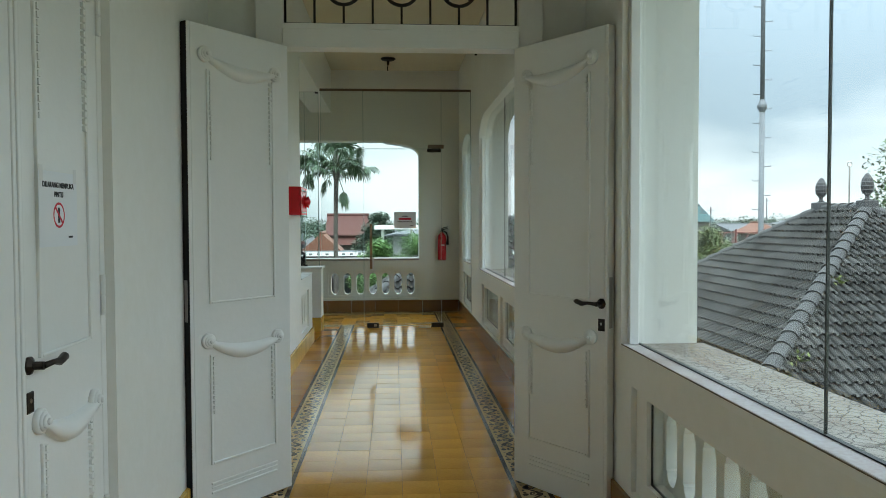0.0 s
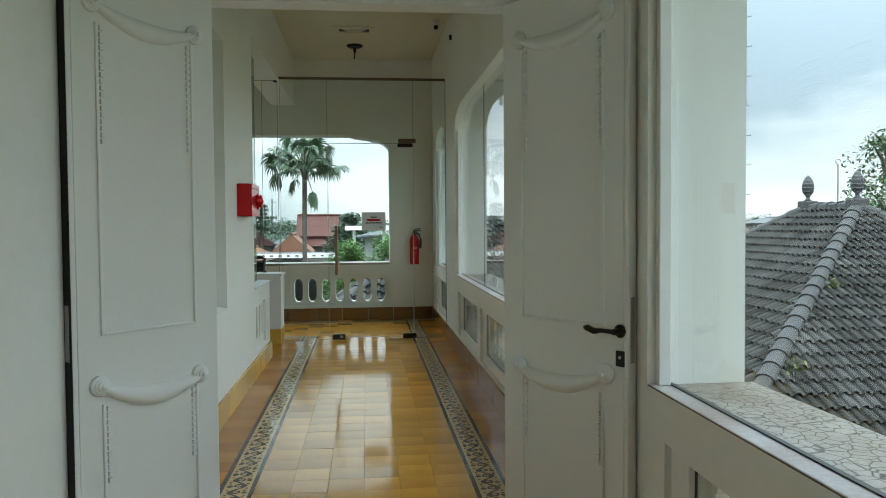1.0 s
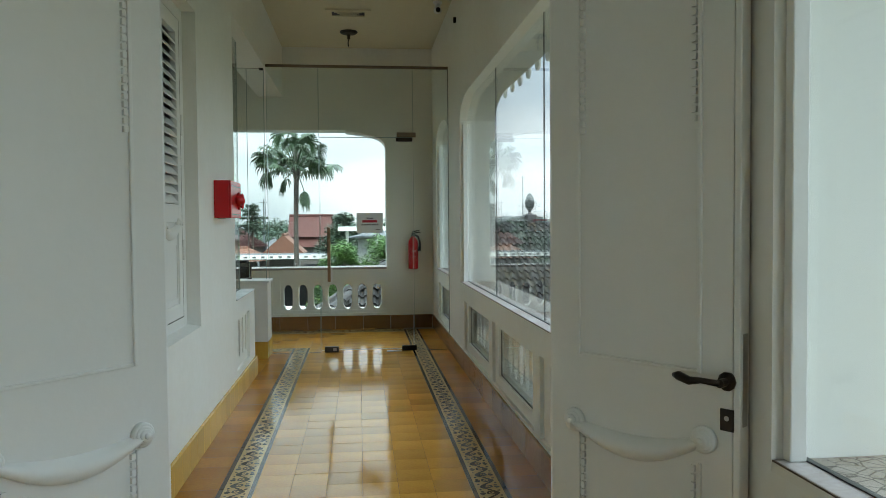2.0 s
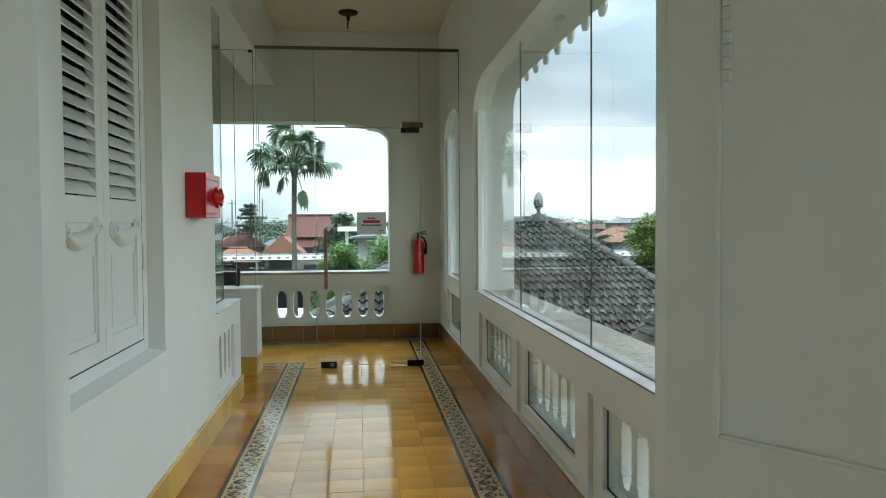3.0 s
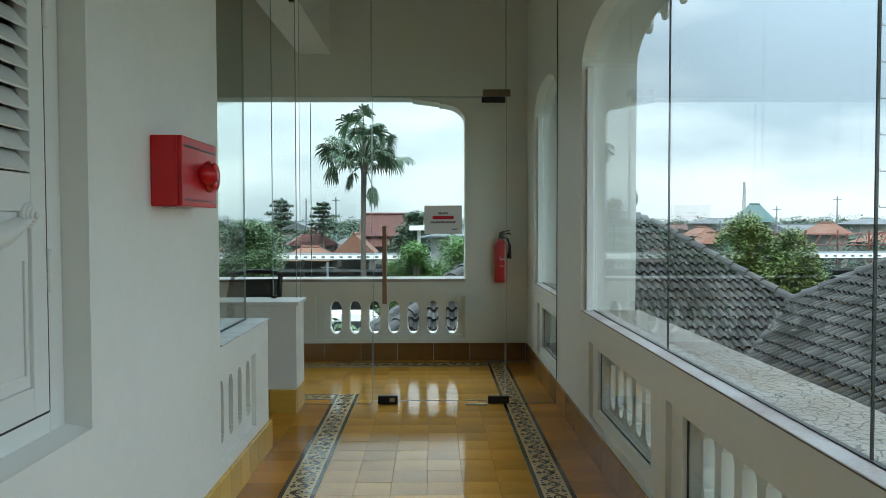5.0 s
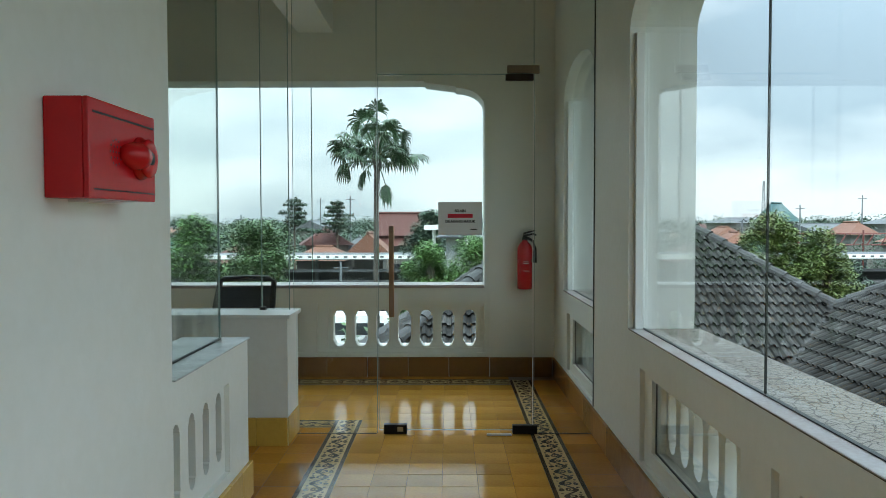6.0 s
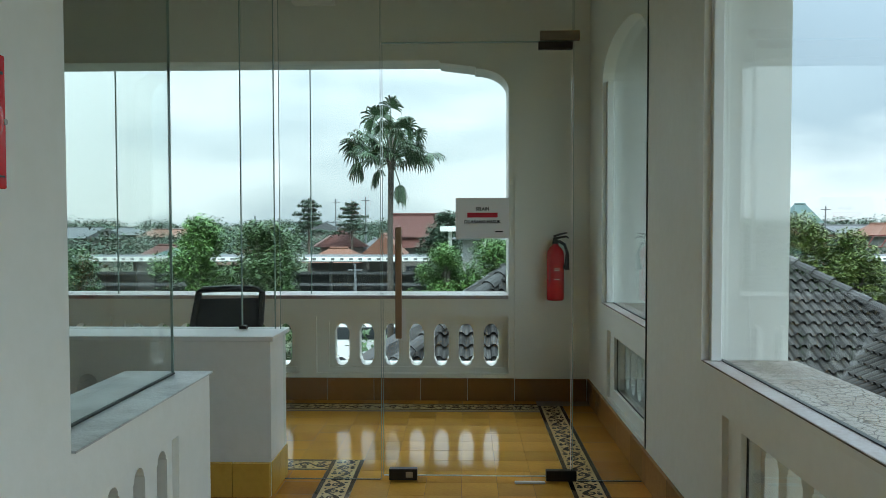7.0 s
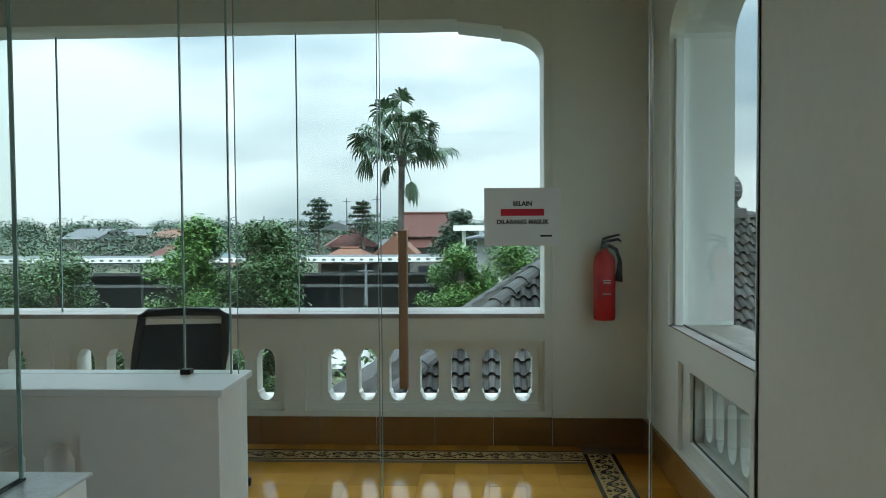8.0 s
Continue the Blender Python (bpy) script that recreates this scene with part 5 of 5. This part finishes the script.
def house(label, x, y, w, d, h, roof_h, mat, rz=0, hip=True, wall=HOUSE):
    e = thing("house", label, "house", (x, y, GROUNDZ), rz, group="town houses")
    part("walls", blocks((-w / 2, w / 2, -d / 2, d / 2, 0, h)), wall, e)
    o = 0.5
    bm = bmesh.new()
    i = min(w, d) / 2 * (0.9 if hip else 0.0)
    c = [bm.verts.new(p) for p in ((-w / 2 - o, -d / 2 - o, h - 0.1), (w / 2 + o, -d / 2 - o, h - 0.1), (w / 2 + o, d / 2 + o, h - 0.1), (-w / 2 - o, d / 2 + o, h - 0.1))]
    a, b = ((-w / 2 - o + i, 0, h + roof_h), (w / 2 + o - i, 0, h + roof_h)) if w >= d else ((0, -d / 2 - o + i, h + roof_h), (0, d / 2 + o - i, h + roof_h))
    a, b = bm.verts.new(a), bm.verts.new(b)
    faces = ((0, 1, 5, 4), (1, 2, 5), (2, 3, 4, 5), (3, 0, 4)) if w >= d else ((0, 1, 4), (1, 2, 5, 4), (2, 3, 5), (3, 0, 4, 5))
    vs = c + [a, b]
    for f in faces:
        bm.faces.new([vs[k] for k in f])
    bm.faces.new(c[::-1])
    rf = part("roof", bm, mat, e)
    part("ridge_cap", tube(bmesh.new(), [vs_co for vs_co in ((a_co) for a_co in [tuple(rf.data.vertices[4].co), tuple(rf.data.vertices[5].co)])], 0.12, 6), mat, rf)
    for k in range(max(1, int(w // 3))):
        xx = -w / 2 + (k + 0.5) * w / max(1, int(w // 3))
        part("window", blocks((xx - 0.5, xx + 0.5, -d / 2 - 0.03, -d / 2 + 0.02, h * 0.35, h * 0.35 + 1.2)), WINM, e)
    return e


tall = house("tall house with a two-tier faded red tiled roof", -3.65, 62, 2.4, 2.2, 5.2, 1.55, MAROON, 0, False)
lower = bmesh.new()
for o0, o1, z0, z1 in ((0.1, 0.75, 5.15, 4.35),):
    ring_a = [lower.verts.new((sx * (1.2 + o0), sy * (1.1 + o0), z0)) for sx, sy in ((-1, -1), (1, -1), (1, 1), (-1, 1))]
    ring_b = [lower.verts.new((sx * (1.2 + o1), sy * (1.1 + o1), z1)) for sx, sy in ((-1, -1), (1, -1), (1, 1), (-1, 1))]
    for k in range(4):
        lower.faces.new((ring_a[k], ring_a[(k + 1) % 4], ring_b[(k + 1) % 4], ring_b[k]))
part("lower_roof", lower, MAROON, tall, "faded red skirt roof")
house("low house with an orange tiled gable roof", -5.2, 57, 1.9, 2.4, 4.15, 1.2, CLAY, 0, False)
house("house with a faded red tiled roof", -9.2, 63, 3.0, 4, 4.5, 1.2, MAROON, 12)
house("low house with an orange tiled roof", -8.5, 58, 3.0, 3, 3.6, 0.8, CLAY, -8)
house("small house with a grey sheet roof", -7.0, 66, 2.6, 4, 4.0, 0.9, GREYR, 5)
house("house with a faded red tiled roof among trees", -23.6, 66, 4, 4, 3.3, 1.1, MAROON, 5)
house("low house with a faded red roof by the railway", -15.0, 60, 3.4, 4, 3.4, 1.0, MAROON, 0)
house("long shed with a teal metal roof", -19.0, 58, 3.4, 4, 3.9, 0.7, TEAL, 0)
white = house("white flat-fronted house with a grey roof", 2.5, 40, 5.0, 4, 5.5, 0.3, GREYR, 0, True, material("white_house_plaster", (0.34, 0.35, 0.35), 0.8))
part("porch_slab", blocks((-3.4, -1.2, -3.0, -2.0, 5.75, 5.95)), WHITEP, white, "thin white porch slab")
for xx in (-3.0, -1.6):
    part("porch_post", tube(bmesh.new(), [(xx, -2.5, 0), (xx, -2.5, 5.75)], 0.07, 8), WHITEP, white)
house("pavilion with a teal pointed roof", 35.8, 88, 2.4, 2.4, 6.2, 1.9, TEAL, 10)
house("house with an orange tiled roof beyond the railway", 37.0, 75, 2.2, 3, 5.0, 1.0, CLAY, 8)
house("house with a faded red roof beyond the railway", 41.5, 74, 2.8, 3, 4.3, 0.8, CLAY, -6)
house("large shed with a pale grey sheet roof", 53.0, 95, 5.5, 5, 5.9, 0.6, GREYR, 0)
house("low house with an orange roof behind the hip roof", 25.3, 75, 2.0, 3, 4.9, 0.7, CLAY, 4)
house("low house with an orange roof behind the hip roof", 21.4, 62, 2.0, 3, 4.6, 0.7, CLAY, -4)
house("long low building with a pale grey roof", 43.0, 118, 7, 5, 6.0, 0.6, GREYR, 6)
rnd = random.Random(5)
for k in range(40):
    ang = radians(rnd.uniform(-36, 52))
    dist = rnd.uniform(90, 230)
    x, y = dist * math.sin(ang), dist * math.cos(ang)
    mat_ = rnd.choice((CLAY, MAROON, CLAY, GREYR, GREYR, MAROON))
    house({CLAY.name: "distant house with an orange tiled roof", MAROON.name: "distant house with a faded red roof", GREYR.name: "distant house with a grey roof"}[mat_.name], x, y, rnd.uniform(5, 9), rnd.uniform(5, 8), rnd.uniform(3.4, 5.0), rnd.uniform(0.8, 1.5), mat_, rnd.uniform(-30, 30), rnd.random() < 0.6)

# platform canopy along the railway, with a pierced white fascia
can = thing("platform_canopy", "long dark railway platform canopy with a white fascia", "canopy", (6, 52, GROUNDZ))
part("roof_sheet", blocks((-45, 48, -3.4, 3.4, 3.92, 4.08)), GREYR, can)
part("fascia", blocks((-45, 48, -3.46, -3.41, 3.97, 4.22)), WHITEP, can, "white fascia board")
bm = bmesh.new()
for k in range(180):
    block(bm, -44.8 + k * 0.515, -44.6 + k * 0.515, -3.48, -3.461, 4.05, 4.15)
part("fascia_holes", bm, GREYR, can)
for k in range(16):
    part("post", tube(bmesh.new(), [(-44 + 6 * k, 0, 0), (-44 + 6 * k, 0, 3.92)], 0.10, 8), GREYP, can)
for z in (2.55, 3.2):
    part("long_rail", blocks((-45, 48, -2.9, -2.75, z, z + 0.16)), GREYR, can, "grey rail under the canopy")
# Wall added below the canopy; its dark colour holds the shade there.
part("canopy_shade_wall", blocks((-45, 48, 2.6, 3.2, 0.3, 2.9)), material("shaded_wall_behind", (0.05, 0.055, 0.06), 0.8, (0.025, 0.026, 0.03), 0.5, 0.8), can, "added dark wall, the canopy's shade put into its colour")
van = thing("parked_van", "white van parked below the palm", "van", (-3.6, 38, GROUNDZ))
VAN = material("white_car_paint", (0.78, 0.79, 0.80), 0.25)
bm = bmesh.new()
prism(bm, [(-2.2, 0.35), (-2.2, 1.9), (-1.9, 2.15), (1.0, 2.15), (1.7, 1.35), (2.3, 1.15), (2.35, 0.35)], "y", -0.85, 0.85)
part("body", bm, VAN, van)
part("side_window", blocks((-2.0, 1.0, -0.865, -0.851, 1.35, 1.85)), WINM, van)
for xx in (-1.4, 1.5):
    w_ = part("wheel", lathe(bmesh.new(), [(0.22, -0.1), (0.32, -0.09), (0.32, 0.09), (0.22, 0.1)], (xx, -0.78, 0.32), "y", 16), BLACK, van)
    part("rim", lathe(bmesh.new(), [(0.17, -0.105), (0.05, -0.11)], (xx, -0.78, 0.32), "y", 12), STEEL, w_)
for x, y, h in ((-14, 57, 6.6), (-5.8, 47, 3.9), (-8.9, 75, 8.5), (-12.5, 80, 8.5), (22, 62, 6.2), (30, 70, 7.5), (38, 75, 8.5), (26, 120, 13.5)):
    pl = thing("utility_pole", "thin grey utility pole", "pole", (x, y, GROUNDZ), group="poles along the railway")
    part("shaft", tube(bmesh.new(), [(0, 0, 0), (0, 0, h)], [0.12, 0.06], 6), GREYP, pl)
    part("crossarm", blocks((-0.4, 0.4, -0.03, 0.03, h - 0.35, h - 0.29)), GREYP, pl)
RSTEEL = material("red_oxide_steel", (0.13, 0.03, 0.025), 0.8)
gant = thing("steel_gantry", "red oxide steel truss among the roofs", "gantry", (33, 66, GROUNDZ))
for k in range(5):
    part("gantry_post", tube(bmesh.new(), [(k * 2.6 - 5, 0, 0), (k * 2.6 - 5, 0, 5.4)], 0.08, 6), RSTEEL, gant)
for z in (4.2, 5.1):
    part("chord", tube(bmesh.new(), [(-5.4, 0, z), (6, 0, z)], 0.05, 6), RSTEEL, gant)
for k in range(10):
    part("brace", tube(bmesh.new(), [(-5 + k * 1.1, 0, 4.2), (-4.45 + k * 1.1, 0, 5.1)], 0.05, 5), RSTEEL, gant)
tower = thing("lattice_tower", "thin red and white lattice tower far off", "tower", (77.0, 190, GROUNDZ))
bm = bmesh.new()
for sx in (-1, 1):
    for sy in (-1, 1):
        tube(bm, [(sx * 0.5, sy * 0.5, 0), (sx * 0.15, sy * 0.15, 16)], 0.07, 4)
for k in range(12):
    z, r0, r1 = 1.3 * k, 0.5 - 0.35 * 1.3 * k / 16, 0.5 - 0.35 * 1.3 * (k + 1) / 16
    for sy in (-1, 1):
        tube(bm, [(-r0, sy * r0, z), (r1, sy * r1, z + 1.3)], 0.03, 4)
part("lattice", bm, GREYP, tower)

# far woods, as one mass of leaf clumps
rnd = random.Random(77)
woods = bmesh.new()
for k in range(820):
    ang = radians(rnd.uniform(-42, 58))
    dist = rnd.uniform(80, 330)
    c = (dist * math.sin(ang), dist * math.cos(ang), GROUNDZ + rnd.uniform(1.2, 3.9) + dist / 130)
    leaves(woods, rnd, c, rnd.uniform(1.4, 2.5) * (0.8 + dist / 400), 200, 0.16 + dist / 900, 0.6)
for k in range(300):
    ang = radians(rnd.uniform(-42, 50))
    dist = rnd.uniform(64, 112)
    leaves(woods, rnd, (dist * math.sin(ang), dist * math.cos(ang), GROUNDZ + rnd.uniform(0.8, 4.6)), rnd.uniform(0.9, 1.7), 220, 0.14, 0.7)
tagged(link("far_woods", woods, LEAF4), "dark green trees among distant houses", "trees", kind="stuff")
under_ = bmesh.new()
for k in range(60):
    c = (rnd.uniform(-26, 3), rnd.uniform(26, 46), GROUNDZ + rnd.uniform(0.3, 1.3))
    leaves(under_, rnd, c, rnd.uniform(0.8, 1.6), 60, 0.2, 0.6)
tagged(link("undergrowth", under_, LEAF1), "mixed green shrubs on the ground", "shrubs", kind="stuff")

# ---- skirting ----
def skirt(parent_name, label, runs, mat, h=0.195, piece_len=0.2):
    """Glazed skirting tiles along runs (axis, fixed face, start, end, thickness away from the wall)."""
    e = thing(parent_name, label, "skirting", (0, 0, 0), kind="structure")
    made = {}
    for axis, face, a, b, t in runs:
        n = max(1, round((b - a) / piece_len))
        ln = (b - a) / n
        for k in range(n):
            key = (axis, round(ln, 3), t)
            if key not in made:
                bm = bmesh.new()
                lo, hi = min(0, t), max(0, t)
                block(bm, lo, hi, 0.0015, ln - 0.0015, 0.0, h, bevel=0.004) if axis == "y" else block(bm, 0.0015, ln - 0.0015, lo, hi, 0.0, h, bevel=0.004)
                ob = link("skirting_tile", bm, mat)
                made[key] = ob.data
            else:
                ob = new("skirting_tile", made[key])
            ob.parent = e
            ob.location = (face, a + k * ln, 0) if axis == "y" else (a + k * ln, face, 0)
    return e


skirt("baseboard_yellow", "yellow glazed skirting tiles along the inner wall", [("y", LX, DY1 + 0.02, 9.80, 0.022), ("y", LX, 3.36, DY0, 0.022), ("x", 9.79, -1.31, LX + 0.022, 0.022), ("x", 10.69, -2.6, -0.955, -0.025), ("y", -0.975, 10.69, 11.05, 0.025)], SKIRT, 0.185)
skirt("baseboard_brown", "dark brown glazed skirting tiles under the end window", [("x", FY, -2.6, 0.488, -0.02), ("x", FY - 0.0125, 0.49, RX - 0.022, -0.02)], SKIRT2, 0.185, 0.4)
skirt("baseboard_backlit", "glazed skirting tiles along the window wall, backlit shade in their tan colour", [("y", RX, DY1 + 0.02, FY - 0.014, -0.02), ("y", RX, 1.0, DY0, -0.02)], SKIRT_BACKLIT, 0.185, 0.4)

# ---- floor tiles ----
bm = block(bmesh.new(), -0.0995, 0.0995, -0.0995, 0.0995, -0.012, 0.0, bevel=0.001)
bmesh.ops.recalc_face_normals(bm, faces=bm.faces[:])
tmesh = bpy.data.meshes.new("floor_tile")
bm.to_mesh(tmesh)
tmesh.materials.append(TILE)
bmesh_mesh = bpy.data.meshes.new("border_tile")
bm.to_mesh(bmesh_mesh)
bmesh_mesh.materials.append(BORDER)
bm.free()
GX, GYT = 0.062, 9.321
rnd = random.Random(8)


def lay(mesh, name, x, y, turn=0.0):
    ob = new(name, mesh)
    ob.parent = floor
    ob.matrix_basis = Matrix.Translation((x, y, rnd.uniform(-0.0006, 0.0006))) @ Euler((rnd.gauss(0, 0.0016), rnd.gauss(0, 0.0016), turn)).to_matrix().to_4x4()


rest, edge_bm = bmesh.new(), bmesh.new()


def loose(bm, x0, x1, y0, y1):
    z = rnd.uniform(-0.0006, 0.0006)
    t0, t1 = rnd.gauss(0, 0.0004), rnd.gauss(0, 0.0004)
    v = [bm.verts.new(p) for p in ((x0 + 0.001, y0 + 0.001, z), (x1 - 0.001, y0 + 0.001, z + t0), (x1 - 0.001, y1 - 0.001, z + t0 + t1), (x0 + 0.001, y1 - 0.001, z + t1))]
    bm.faces.new(v)


for r in range(-62, 18):
    y = GYT + 0.2 * r + 0.1
    if y - 0.1 < BACK or y + 0.1 > FY:
        continue
    for c in range(-3, 3):
        x = GX + 0.2 * c + 0.1
        if y > 12.58 and c < 3:
            continue
        if y > 4.4:
            lay(tmesh, "floor_tile", x, y)
        else:
            loose(rest, x - 0.1, x + 0.1, y - 0.1, y + 0.1)
    if y < 12.78:
        lay(bmesh_mesh, "border_tile", 0.762, y)
    else:
        loose(edge_bm, 0.662, 0.862, y - 0.1, y + 0.1)
    if y < 11.32:
        lay(bmesh_mesh, "border_tile", -0.638, y)
    elif y < 12.58:
        loose(rest, -0.738, -0.538, y - 0.1, y + 0.1)
    loose(edge_bm, 0.862, RX, y - 0.1, y + 0.1)
    if y < 9.79:
        loose(edge_bm, LX, -0.738, y - 0.1, y + 0.1)
    elif not 11.12 < y < 11.32 and y < 12.58:
        for k in range(12):
            loose(rest if y > 11.32 else edge_bm, -0.938 - 0.2 * k, -0.738 - 0.2 * k, y - 0.1, y + 0.1)
for k in range(8):
    lay(bmesh_mesh, "border_tile", -0.838 - 0.2 * k, 11.221, math.pi / 2)
for k in range(14):
    lay(bmesh_mesh, "border_tile", 0.562 - 0.2 * k, 12.68, math.pi / 2)
for k in range(20):
    loose(edge_bm, 0.662 - 0.2 * (k + 1), 0.662 - 0.2 * k, 12.78, 12.9)
ob = part("floor_tiles", rest, TILES, floor)
tagged(ob, kind="stuff")
ob = part("edge_tiles", edge_bm, EDGE, floor)
tagged(ob, kind="stuff")
